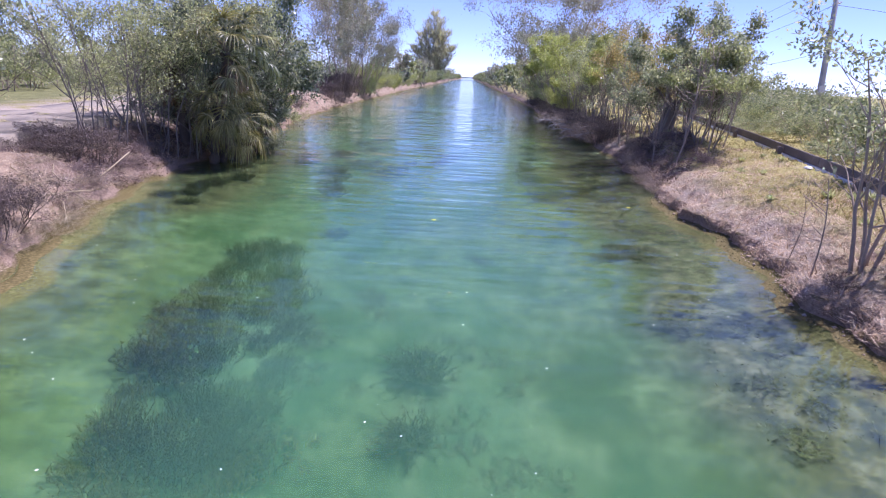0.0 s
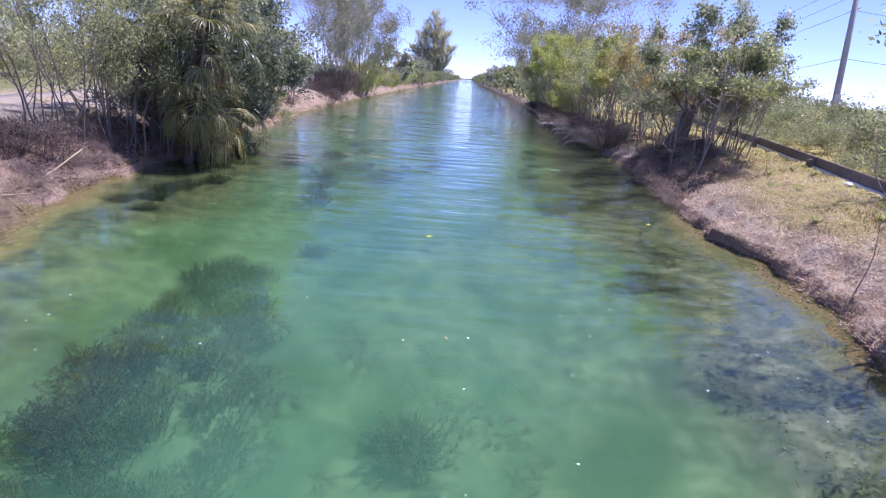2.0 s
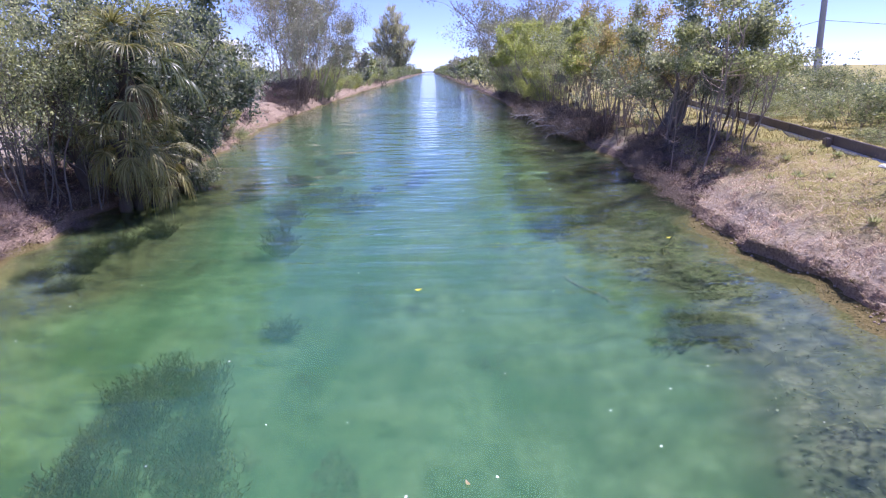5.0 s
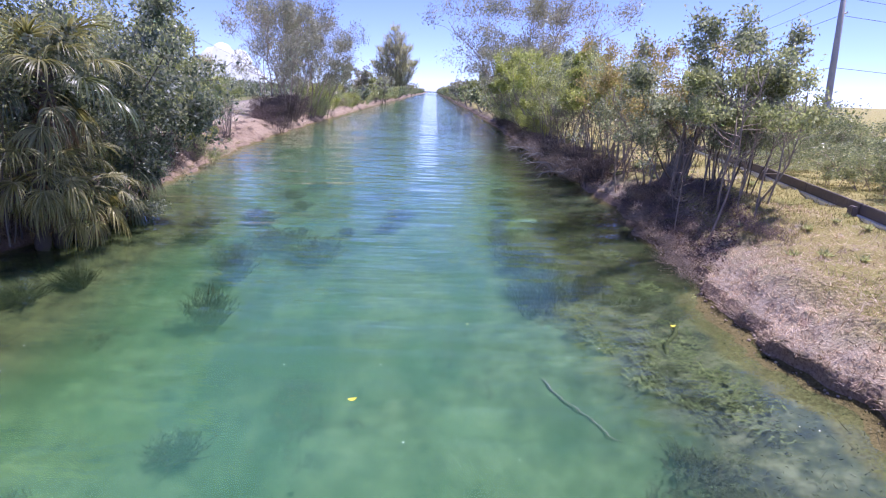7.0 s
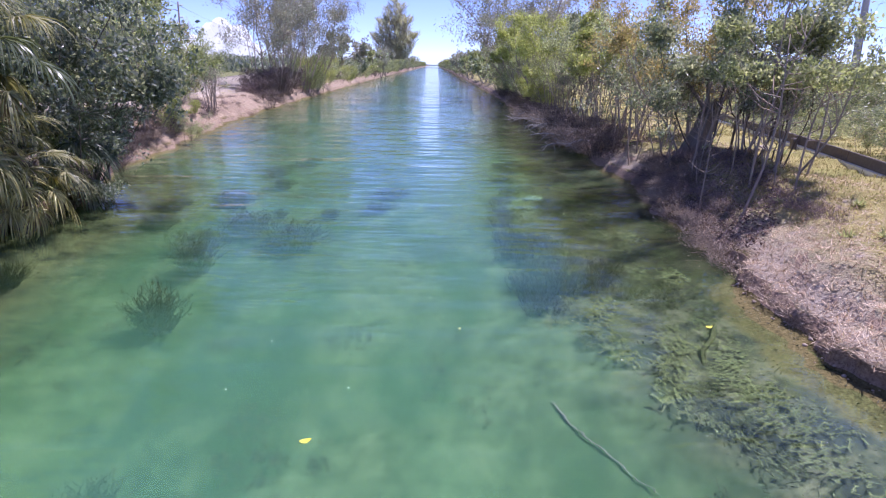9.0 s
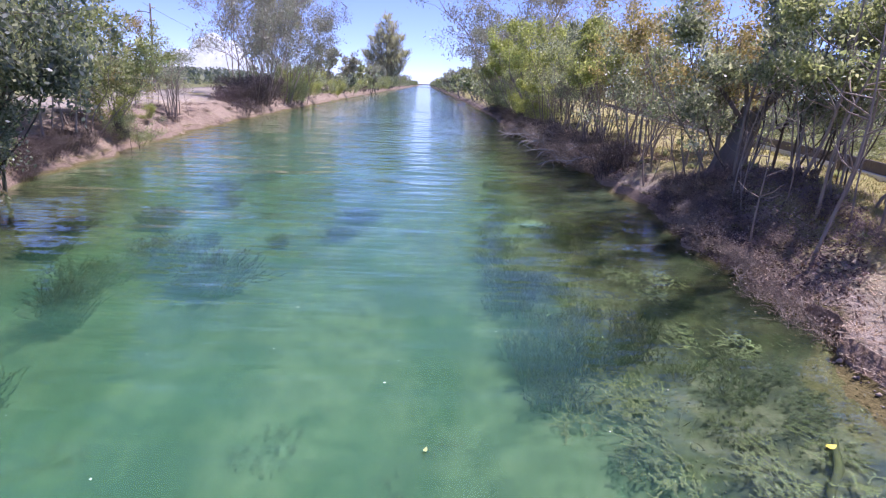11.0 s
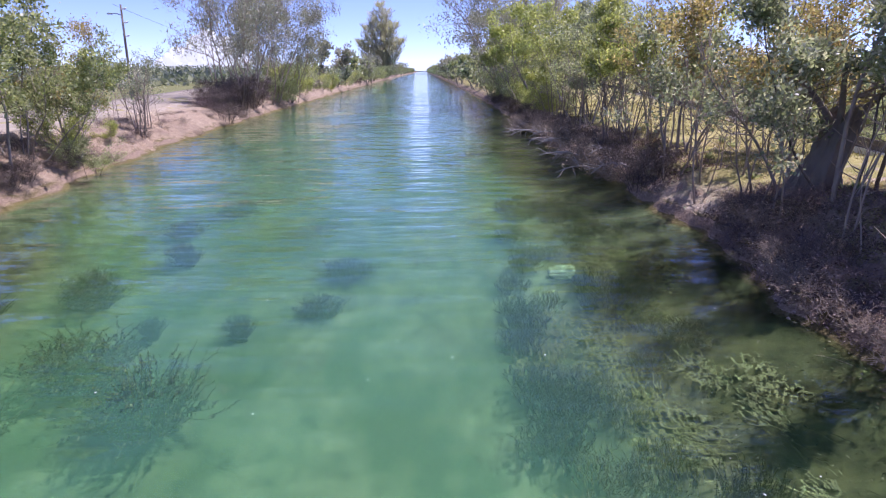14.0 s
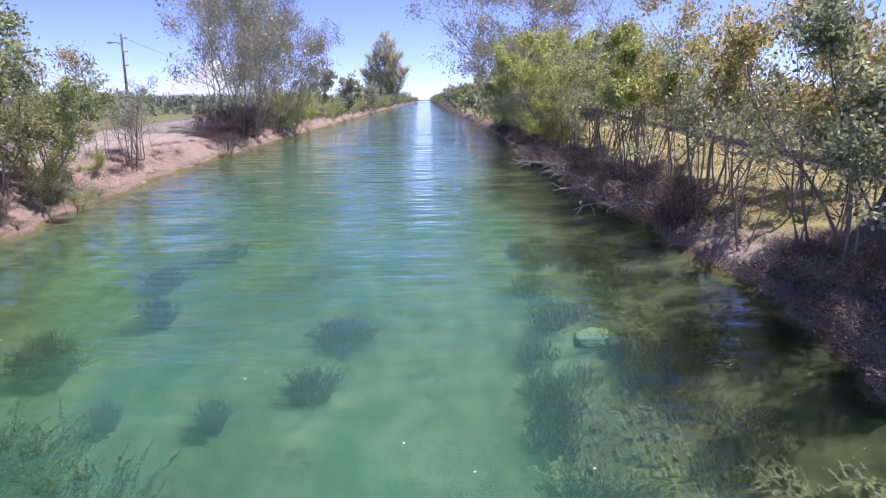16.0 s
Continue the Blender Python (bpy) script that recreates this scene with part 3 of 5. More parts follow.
HEDGE = "trees along the canal"
KINDS = {
    "mangrove": make_tree("mangrove_tree", "many-stemmed mangrove tree with dark green leaves on the bank", dict(seed=11, height=4.3, trunks=6, spread=0.6, leaves=15500, size=0.086, radius=0.026, foot=0.6, low=1.85), LEAF_GREEN, group=HEDGE),
    "dark": make_tree("mangrove_tree", "dark dense mangrove tree with grey stems on the bank", dict(seed=12, height=4.6, trunks=6, spread=0.65, leaves=16500, size=0.088, radius=0.03, foot=0.6, low=1.6), LEAF_DARK, BARK_DARK, HEDGE),
    "lime": make_tree("buttonwood_tree", "bright yellow-green leafy tree on the canal bank", dict(seed=13, height=4.2, trunks=5, spread=0.7, leaves=14500, size=0.082, radius=0.028, foot=0.5, low=1.75), LEAF_LIME, group=HEDGE),
    "brown": make_tree("buttonwood_tree", "thin tree with browning yellow leaves on the bank", dict(seed=14, height=4.2, trunks=4, spread=0.5, leaves=10500, size=0.066, radius=0.032, foot=0.3, low=1.2), LEAF_BROWN, group=HEDGE),
    "grey": make_tree("bare_tree", "grey half-bare tree with thin foliage above the bank", dict(seed=15, height=6.2, trunks=11, spread=0.72, leaves=17500, size=0.12, radius=0.028, foot=0.8, low=0.6, ratio=0.24), LEAF_GREY, TWIG, HEDGE),
    "slender": make_tree("slender_tree", "group of slender grey stems with light leaves", dict(seed=16, height=4.8, trunks=10, spread=0.3, leaves=8500, size=0.07, radius=0.024, foot=0.7, low=1.45, wander=0.16), LEAF_OLIVE, BARK_MID, group=HEDGE),
    "sapling": make_tree("sapling", "thin sapling with sparse leaves on the bank", dict(seed=17, height=3.4, trunks=2, spread=0.25, leaves=2200, size=0.072, radius=0.02, foot=0.12, low=0.9, wander=0.2), LEAF_DARK, TWIG, "saplings on the bank"),
    "stems": make_tree("slender_tree", "few tall bare grey stems with sparse leaves at the top", dict(seed=26, height=3.9, trunks=5, spread=0.16, leaves=2200, size=0.075, radius=0.028, foot=0.16, low=1.5, wander=0.12), LEAF_DARK, TWIG, "saplings on the bank"),
    "scrub": make_tree("scrub_bush", "waist-high light green scrub bush beyond the rail", dict(seed=27, height=2.6, trunks=9, spread=0.5, leaves=5200, size=0.085, radius=0.014, foot=0.75, top=1, low=0.15, fuzz=1.4, ratio=0.32), LEAF_SCRUB, TWIG, "scrub beyond the rail"),
    "leafy": make_tree("leafy_tree", "leafy green tree with low branches on the bank", dict(seed=28, height=4.3, trunks=6, spread=0.75, leaves=15500, size=0.088, radius=0.026, foot=0.4, low=0.7), LEAF_GREEN, group=HEDGE),
    "shady": make_tree("leafy_tree", "dark glossy-leaved tree with branches down to the water", dict(seed=29, height=4.4, trunks=7, spread=0.8, leaves=17500, size=0.09, radius=0.026, foot=0.4, low=0.5), LEAF_DEEP, BARK_DARK, HEDGE),
    "thicket": make_tree("thicket", "dense purple-grey leafless thicket at the water's edge", dict(seed=37, height=2.6, trunks=16, spread=0.55, leaves=4200, size=0.1, radius=0.017, foot=0.8, top=2, low=0.0, ratio=0.22, fuzz=1.6), LEAF_PURPLE, BARK_DARK, "thickets on the banks"),
    "bush": make_tree("bush", "low leafy green bush on the bank", dict(seed=18, height=2.3, trunks=7, spread=1.0, leaves=6500, size=0.07, radius=0.016, foot=0.45, top=1, low=0.1, fuzz=2.2), LEAF_GREEN, TWIG_DARK, "bushes on the banks"),
    "limebush": make_tree("bush", "low yellow-green bush on the bank", dict(seed=19, height=2.1, trunks=6, spread=1.0, leaves=5600, size=0.074, radius=0.016, foot=0.45, top=1, low=0.1, fuzz=2.4), LEAF_LIME, TWIG, "bushes on the banks"),
}
used = set()


def plant(kind, x, y, scale=1.0, turn=0.0, tall=1.0, tilt=(0, 0), z=None):
    m = place(x, y, scale, turn, 0.05, tilt, tall, z)
    if kind in used:
        return copy_thing(KINDS[kind], m)
    used.add(kind)
    return set_at(KINDS[kind], m)

# right bank
plant("dark", 10.4, 22.3, 1.1, 20)
plant("mangrove", 10.5, 20.3, 0.9, 160)
plant("dark", 10.3, 8.0, 0.85, 260)
plant("mangrove", 12.0, 27.2, 1.0, 120)
plant("sapling", 9.5, 24.0, 1.15, 40)
plant("sapling", 9.3, 26.6, 1.2, 140)
plant("sapling", 9.2, 22.6, 0.9, 250)
plant("brown", 10.2, 23.9, 1.15, 0)
plant("brown", 10.4, 28.4, 1.1, 130)
plant("lime", 10.4, 31.0, 1.15, 80)
plant("mangrove", 11.0, 33.5, 1.15, 210)
plant("slender", 10.0, 32.4, 1.0, 60)
plant("lime", 10.2, 36.5, 1.25, 200)
plant("dark", 11.4, 39.0, 1.15, 300)
plant("slender", 10.6, 41.0, 1.1, 190)
plant("lime", 10.5, 44.5, 1.4, 330)
plant("mangrove", 11.4, 48.0, 1.35, 70)
plant("lime", 10.8, 52.0, 1.35, 120)
plant("grey", 11.6, 57.0, 1.5, 30)
plant("grey", 12.4, 63.0, 1.75, 150)
plant("grey", 11.2, 68.0, 1.2, 250)
plant("lime", 11.0, 60.0, 1.3, 100)
plant("mangrove", 11.6, 66.0, 1.3, 10)
plant("stems", 8.5, 10.2, 0.98, 100)
plant("dark", 10.9, 21.4, 0.72, 75)
plant("dark", 10.6, 38.2, 0.75, 100)
plant("lime", 10.3, 42.6, 0.8, 30)
plant("mangrove", 10.6, 46.2, 0.85, 260)
for i in range(24):
    y = 27.0 + 36 * (i / 24) ** 1.25
    plant("thicket", float(right_edge(y)) + 0.2 + 0.7 * abs(math.sin(3.7 * i)), y, 0.62 + 0.16 * math.sin(2.3 * i) + 0.008 * (y - 27), 71 * i, 0.85)
for i in range(15):
    y = 44.0 + 27 * (i / 15) ** 1.2
    plant("limebush" if i % 3 == 0 else "bush", float(right_edge(y)) + 1.0 + 1.0 * abs(math.sin(4.1 * i)), y, 0.8 + 0.2 * math.sin(2.9 * i) + 0.01 * (y - 31), 57 * i, 1.15)
for i, (x, y) in enumerate([(7.95, 9.7), (8.2, 10.2), (8.5, 9.6), (7.9, 9.1), (8.3, 8.7), (8.5, 10.7)]):
    plant("thicket", x, y, 0.24 + 0.05 * math.sin(3 * i), 80 * i, 0.8)
for i, (x, y) in enumerate([(9.3, 22.2), (9.0, 20.8), (9.5, 19.6), (9.2, 23.4), (9.9, 20.6)]):
    plant("thicket", x, y, 0.42 + 0.06 * math.sin(3 * i), 80 * i, 0.8)
# left bank
for i in range(9):
    y = 45.5 + 10.0 * i / 9
    plant("thicket", float(left_edge(y)) - 0.3 - 1.5 * abs(math.sin(3.7 * i)), y, 1.15 + 0.25 * math.sin(2.3 * i), 71 * i)
for i in range(8):
    y = 24.4 + 4.0 * i / 8
    plant("thicket", float(left_edge(y)) - 0.05 - 0.5 * abs(math.sin(2.9 * i)), y, 0.6 + 0.1 * math.sin(2.3 * i), 37 * i, 0.85)
for i, (x, y) in enumerate([(-6.1, 30.2), (-6.4, 30.9), (-6.6, 34.2), (-6.9, 36.0), (-7.0, 36.6), (-6.9, 29.6), (-7.4, 33.0)]):
    plant("thicket", x, y, 0.44 + 0.1 * math.sin(3 * i), 80 * i, 0.8)
for i in range(6):
    y = 49.0 + 8.0 * i / 6
    plant("thicket", float(left_edge(y)) - 1.0 - 0.8 * abs(math.sin(3.1 * i)), y, 1.6 + 0.25 * math.sin(2.3 * i), 47 * i, 1.15)
for i in range(9):
    y = 24.4 + 9.0 * i / 9
    plant("thicket", float(left_edge(y)) - 0.35 - 0.7 * abs(math.sin(3.7 * i)), y, 0.34 + 0.1 * math.sin(2.3 * i), 71 * i, 0.8)
for i in range(8):
    y = 13.6 + 4.2 * i / 8
    plant("thicket", float(left_edge(y)) - 0.5 - 1.1 * abs(math.sin(3.7 * i)), y, 0.34 + 0.08 * math.sin(2.3 * i), 71 * i, 0.75)
for i, (x, y) in enumerate([(-3.05, 9.0), (-3.25, 9.6), (-3.4, 10.2), (-3.7, 10.8), (-2.85, 8.4), (-3.9, 9.7), (-5.5, 13.7), (-5.1, 14.1), (-5.7, 14.4), (-4.9, 14.8)]):
    plant("thicket", x, y, 0.74 + 0.1 * math.sin(3 * i), 80 * i, 0.85)
plant("dark", -5.3, 10.9, 0.95, 40)
plant("slender", -5.4, 15.6, 0.88, 10)
plant("slender", -6.1, 18.4, 0.95, 150)
plant("slender", -5.0, 17.0, 0.9, 130)
plant("shady", -4.3, 21.6, 1.25, 60)
plant("shady", -4.7, 20.3, 1.05, 170)
plant("shady", -3.9, 20.2, 0.62, 290)
plant("slender", -4.7, 18.2, 0.85, 70)
plant("slender", -4.9, 22.9, 1.25, 200)
plant("mangrove", -5.2, 22.6, 1.1, 250)
plant("bush", -4.4, 19.6, 0.9, 120)
plant("bush", -7.2, 21.8, 0.8, 170)
plant("bush", -4.5, 20.6, 0.8, 320)
plant("bush", -4.8, 22.2, 0.8, 30)
for i, (x, y) in enumerate([(-17.2, 25), (-17.8, 27.5), (-18.4, 30), (-18.8, 32.5), (-19.4, 35.5), (-20.5, 28), (-20, 39), (-21, 43), (-21.5, 33), (-21.6, 47), (-22.5, 52)]):
    plant("scrub" if i % 2 else "bush", x, y, 1.4 - 0.02 * (y - 25) + 0.15 * math.sin(i), 70 * i, 1.0)
plant("leafy", -6.5, 29.2, 1.1, 15)
plant("leafy", -6.6, 31.0, 0.8, 115)
plant("thicket", -5.6, 26.4, 0.5, 95, 0.85)
plant("thicket", -5.4, 24.9, 0.55, 15, 0.9)
plant("thicket", -5.7, 25.6, 0.5, 200, 0.9)
plant("thicket", -5.9, 28.0, 0.45, 250, 0.9)
plant("brown", -6.9, 31.6, 0.9, 45)
plant("bush", -5.7, 30.6, 0.6, 195)
plant("mangrove", -6.3, 27.3, 1.55, 135)
plant("leafy", -6.6, 24.9, 1.0, 35)
plant("limebush", -6.9, 31.4, 0.8, 15)
plant("limebush", -6.7, 33.4, 0.45, 115)
plant("stems", -6.9, 36.2, 0.95, 300)
plant("stems", -7.4, 37.8, 0.88, 60)
plant("grey", -7.9, 52.0, 1.15, 240, 1.2)
plant("grey", -8.2, 58.5, 1.15, 20, 1.15)
plant("grey", -7.9, 64.0, 1.1, 120, 1.1)
plant("bush", -8.6, 61.0, 1.6, 90)
plant("limebush", -9.0, 66.0, 1.7, 50)
plant("bush", -9.2, 72.0, 1.9, 150)
plant("limebush", -9.6, 79.0, 2.0, 220)
for i in range(26):
    y = 60.0 + 150 * (i / 26) ** 1.3
    plant(("bush", "thicket", "bush", "limebush")[i % 4], float(left_edge(y)) - 0.5 - 0.8 * abs(math.sin(4.1 * i)), y, 1.0 + 0.25 * math.sin(2.9 * i) + 0.008 * (y - 60), 57 * i)
for i in range(11):
    y = 50.0 + 2.9 * i
    plant("bush" if i % 3 else "limebush", float(left_edge(y)) - 1.4 - 1.1 * abs(math.sin(3.9 * i)), y, 0.5 + 0.3 * abs(math.sin(2.7 * i)), 83 * i)

def make_stump():
    """A thick gnarled trunk with ribbed roots and a broken top."""
    r = np.random.default_rng(55)
    t = thing("tree_trunk", "thick gnarled grey tree trunk leaning on the bank", "tree", at=place(9.95, 23.1))
    n, k = 44, 18
    u = np.linspace(0, 1, k)
    ang = np.linspace(0, 2 * np.pi, n, endpoint=False)
    rib = 1 + 0.17 * np.sin(6 * ang[None] + 1.5 * u[:, None]) + 0.11 * np.sin(13 * ang[None] + 3 * u[:, None])
    rad = (0.17 + 0.36 * np.exp(-3.2 * u))[:, None] * rib * (1 + 0.05 * r.normal(size=(k, n)))
    v = np.stack([rad * np.cos(ang) + 0.3 * u[:, None] ** 1.3, rad * np.sin(ang) - 0.15 * u[:, None], np.repeat((-0.25 + 1.55 * u)[:, None], n, 1) + 0.12 * u[:, None] ** 4 * np.sin(3 * ang + 1)], -1)
    i = (np.arange(k - 1) * n)[:, None] + np.arange(n)[None]
    j = (np.arange(k - 1) * n)[:, None] + (np.arange(n)[None] + 1) % n
    q = np.stack([i, j, j + n, i + n], -1).reshape(-1, 4)
    part("trunk", mesh_from("trunk", v, q, smooth=True), BARK_MID, t)
    limbs = Soup()
    for a, l in ((0.3, 1.5), (2.9, 1.3), (4.0, 1.1), (5.2, 1.6)):
        p = np.array([0.24, -0.1, 1.0])
        w = np.array([np.cos(a) * 0.7, np.sin(a) * 0.7, 0.9])
        limbs.tube(np.stack([p, p + w * l * 0.4, p + w * l * 0.8 + r.normal(size=3) * 0.1, p + w * l]), [0.07, 0.045, 0.03, 0.012], 7)
    part("limb", limbs.mesh("limb", True), BARK_MID, t)


make_stump()

# scrub beyond the guard rail
for i, (x, y, s) in enumerate([(15.2, 17, 1.0), (16.0, 20, 1.15), (16.8, 23, 1.0), (16.2, 26.5, 1.1), (17.5, 29.5, 1.2), (18.0, 33, 1.1), (19.5, 26, 1.3), (20.5, 31, 1.4), (19.2, 37, 1.25), (21, 41, 1.4), (22, 46, 1.5), (20.5, 51, 1.4), (23.5, 36, 1.4), (26, 31, 1.4), (24, 26, 1.3), (28, 39, 1.5), (22, 57, 1.5), (20, 44, 1.3)]):
    plant("scrub" if i % 3 else "bush", x, y, s * 0.72, 67 * i, 0.62)
for i in range(24):
    for row in (0, 1, 2):
        y = 12.5 + 2.1 * i + 0.9 * row + 0.5 * math.sin(3.3 * i)
        x = 12.35 + 0.205 * (y - 14) + 1.9 * row + 0.6 * math.sin(5.1 * i + 2 * row)
        plant("bush" if (i + row) % 3 == 0 else "scrub", x, y, 0.68 + 0.2 * math.sin(2.3 * i + row), 79 * i + 40 * row, 0.5 + 0.1 * row + 0.2 * math.sin(1.7 * i + row))

# far trees on both banks
FAR = [
    make_tree("far_tree", "distant green tree on the canal bank", dict(seed=31, height=6.5, trunks=3, spread=0.6, leaves=1050, size=0.43, radius=0.09, foot=0.5, top=1, low=0.3), LEAF_GREEN, group="far trees"),
    make_tree("far_tree", "distant grey-green tree on the canal bank", dict(seed=32, height=7.5, trunks=3, spread=0.5, leaves=1050, size=0.43, radius=0.09, foot=0.6, top=1, low=0.3), LEAF_GREY, group="far trees"),
    make_tree("far_tree", "distant dark green tree on the canal bank", dict(seed=33, height=5.5, trunks=3, spread=0.8, leaves=1050, size=0.43, radius=0.08, foot=0.6, top=1, low=0.2), LEAF_DARK, group="far trees"),
]
r = np.random.default_rng(41)
first = [True] * 3
y = 72.0
while y < 860:
    for side in (-1, 1):
        if side < 0 and y < 84:
            continue
        k = int(r.integers(0, 3))
        edge = float(right_edge(y) if side > 0 else left_edge(y))
        x = edge + side * (r.uniform(0.8, 2.8) if y < 130 else r.uniform(0.1, 1.6))
        m = place(x, y + r.uniform(-2, 2), r.uniform(0.75, 1.15), r.uniform(0, 360), 0.3)
        if first[k]:
            set_at(FAR[k], m)
            first[k] = False
        else:
            copy_thing(FAR[k], m)
    y += 4.5 + y * 0.016


def make_pine():
    """A feathery flame-shaped tree: several leaders, each with upswept plumes of fine needles."""
    t = thing("casuarina_tree", "tall feathery grey-green casuarina tree far down the bank", "tree")
    r = np.random.default_rng(51)
    wood, crown = Soup(), Soup()
    for dx, dy, h in ((0, 0, 19.0), (1.6, 0.5, 17.2), (-1.8, -0.6, 16.4), (3.2, 0, 13.6), (-3.4, 0.8, 13.0), (4.8, -0.5, 9.5), (-5.0, 0, 9.0), (0.6, 2.0, 15.0)):
        wood.tube(np.array([[dx * 0.15, dy * 0.15, -0.3], [dx * 0.55, dy * 0.6, h * 0.5], [dx, dy, h]]), [0.24, 0.13, 0.02], 6)
        for _ in range(95):
            f = r.uniform(0.05, 0.97)
            a = r.uniform(0, 2 * np.pi)
            reach = 3.4 * (1 - f) ** 0.6 + 0.5
            p0 = np.array([dx * (0.15 + 0.85 * f), dy * (0.15 + 0.85 * f), h * f])
            p1 = p0 + np.array([np.cos(a), np.sin(a), 1.25]) * reach * r.uniform(0.45, 0.85)
            wood.tube(np.stack([p0, (p0 + p1) / 2 - [0, 0, 0.15], p1]), [0.04, 0.025, 0.008], 3)
            n = 17
            q = p0 + (p1 - p0) * r.uniform(0.25, 1.05, (n, 1)) + r.normal(size=(n, 3)) * 0.16
            way = unit((p1 - p0)[None] * 0.5 + rand_dirs(r, n) * 0.5 + np.array([0, 0, 0.6]))
            crown.leaves(q, way, unit(np.cross(way, rand_dirs(r, n))), r.uniform(0.7, 1.5, n), np.full(n, 0.09))
    part("trunk", wood.mesh("trunk", True), TWIG, t)
    part("crown", crown.mesh("crown"), LEAF_PINE, t)
    set_at(t, place(-9.8, 206, 1.45, 0, tall=0.82))


make_pine()


# ---- palms ----
def fan_mesh(seed, blade, fingers, droop, petiole, rise):
    """A fan leaf at its own slope: an arching stalk and split fingers that bend over and hang."""
    r = np.random.default_rng(seed)
    s = Soup()
    k = 6
    pitch = np.radians(rise - 35 * np.linspace(0, 1, k) ** 1.5)
    stalk = np.concatenate([[[0, 0, 0]], np.cumsum(np.stack([np.cos(pitch), 0 * pitch, np.sin(pitch)], 1) * petiole / k, 0)])
    s.tube(stalk, np.linspace(0.02, 0.009, k + 1), 4)
    along = unit(stalk[-1] - stalk[-2])
    across = np.array([0, 1.0, 0])
    up = np.cross(along, across)
    n, k = fingers, 9
    ang = np.linspace(-1.9, 1.9, n) + r.normal(size=n) * 0.07
    length = blade * (0.7 + 0.3 * np.cos(ang)) * r.uniform(0.85, 1.1, n)
    way = unit(np.cos(ang)[:, None] * along + np.sin(ang)[:, None] * across + 0.22 * np.abs(np.sin(ang))[:, None] * up)
    side = unit(np.cross(way, up) + 0.55 * r.choice([-1, 1], n)[:, None] * up)
    heavy = droop * r.uniform(0.6, 1.35, n)
    pts = [np.repeat(stalk[-1][None], n, 0)]
    for j in range(1, k):
        way = unit(way + np.array([0, 0, -1.0]) * (heavy * (j / k) ** 1.6)[:, None] + r.normal(size=(n, 3)) * 0.035)
        pts.append(pts[-1] + way * (length / (k - 1))[:, None])
    u = np.linspace(0, 1, k)
    width = blade * 0.034 * np.interp(u, [0, 0.25, 0.6, 1], [0.6, 1.0, 0.62, 0.05])
    s.blades(np.stack(pts, 1), side, width)
    return s.mesh("frond")


def make_palm(label, height, fronds, spread, seed, lean, m, top_rise, low_rise, dry, tints):
    """A cabbage palm. tints: the leaf materials from the youngest fronds to the oldest."""
    t = thing("palm_tree", label, "palm tree", "palms on the bank", at=m)
    r = np.random.default_rng(seed)
    trunk = Soup()
    k = 14
    u = np.linspace(0, 1, k)
    line = np.stack([lean[0] * u ** 1.4, lean[1] * u ** 1.4, -0.2 + (height + 0.2) * u], 1)
    trunk.tube(line, 0.13 + 0.03 * np.cos(np.arange(k) * 2.4), 9)
    # split stubs of old leaf bases
    for i in range(46):
        f = r.uniform(0.25, 1.0)
        p = np.array([np.interp(f, u, line[:, j]) for j in range(3)])
        a = r.uniform(0, 2 * np.pi)
        o = np.array([np.cos(a), np.sin(a), 0])
        trunk.tube(np.stack([p + o * 0.1, p + o * 0.2 + [0, 0, 0.09], p + o * 0.25 + [0, 0, 0.2]]), [0.035, 0.028, 0.012], 4)
    part("trunk", trunk.mesh("trunk", True), BARK_DARK, t, "dark trunk with stubs of old leaves")
    slopes = np.linspace(top_rise, low_rise, 7)
    kinds = []
    for j, rise in enumerate(slopes):
        me = fan_mesh(seed + j, spread * r.uniform(0.85, 1.1), 44, 0.6 + 0.22 * j, spread * r.uniform(0.75, 1.0), rise)
        me.materials.append(tints[min(len(tints) - 1, j * len(tints) // 7)])
        kinds.append(me)
    dead = fan_mesh(seed + 9, spread * 0.85, 26, 1.3, spread * 0.5, low_rise - 12)
    dead.materials.append(FROND_DEAD)
    top = line[-1]
    for i in range(fronds):
        f = i / fronds
        o = part("frond", kinds[min(6, int(7 * f))], None, t)
        grow_by = r.uniform(0.82, 1.15)
        o.matrix_basis = Matrix.LocRotScale(Vector(top) - Vector((0, 0, 0.4 * f)), Euler((radians(r.uniform(-12, 12)), 0, radians(i * 137.5 + r.uniform(-15, 15)))), (grow_by,) * 3)
    for i in range(dry):
        o = part("frond", dead, None, t, "dry brown hanging frond")
        o.matrix_basis = Matrix.LocRotScale(Vector(top) - Vector((0, 0, 0.5)), Euler((radians(r.uniform(-10, 10)), 0, radians(i * 53))), (r.uniform(0.8, 1.1),) * 3)


YOUNG = (FROND_PALE, FROND_GREEN, FROND_PALE)
OLD = (FROND_PALE, FROND_GOLD, FROND_GOLD)
make_palm("tall cabbage palm with drooping fan fronds over the water", 3.4, 24, 0.92, 61, (0.6, -0.6), place(-3.9, 18.7), 72, -25, 9, YOUNG)
make_palm("low cabbage palm with long fronds hanging to the water", 1.9, 30, 0.72, 71, (0.5, -0.35), place(-4.05, 18.4), 32, -40, 10, OLD)
make_palm("low cabbage palm with yellowing fronds beside the water", 1.6, 20, 0.64, 77, (0.35, -0.2), place(-3.7, 19.1), 28, -42, 5, OLD)
make_palm("low cabbage palm with dark fronds beside the water", 1.3, 15, 0.9, 81, (0.25, 0.1), place(-4.2, 20.6), 50, -30, 6, (FROND_GREEN,))
make_palm("young cabbage palm with dark fronds among the stems", 2.2, 14, 0.8, 87, (-0.1, -0.2), place(-4.9, 18.6), 60, -30, 8, (FROND_GREEN, FROND_PALE))


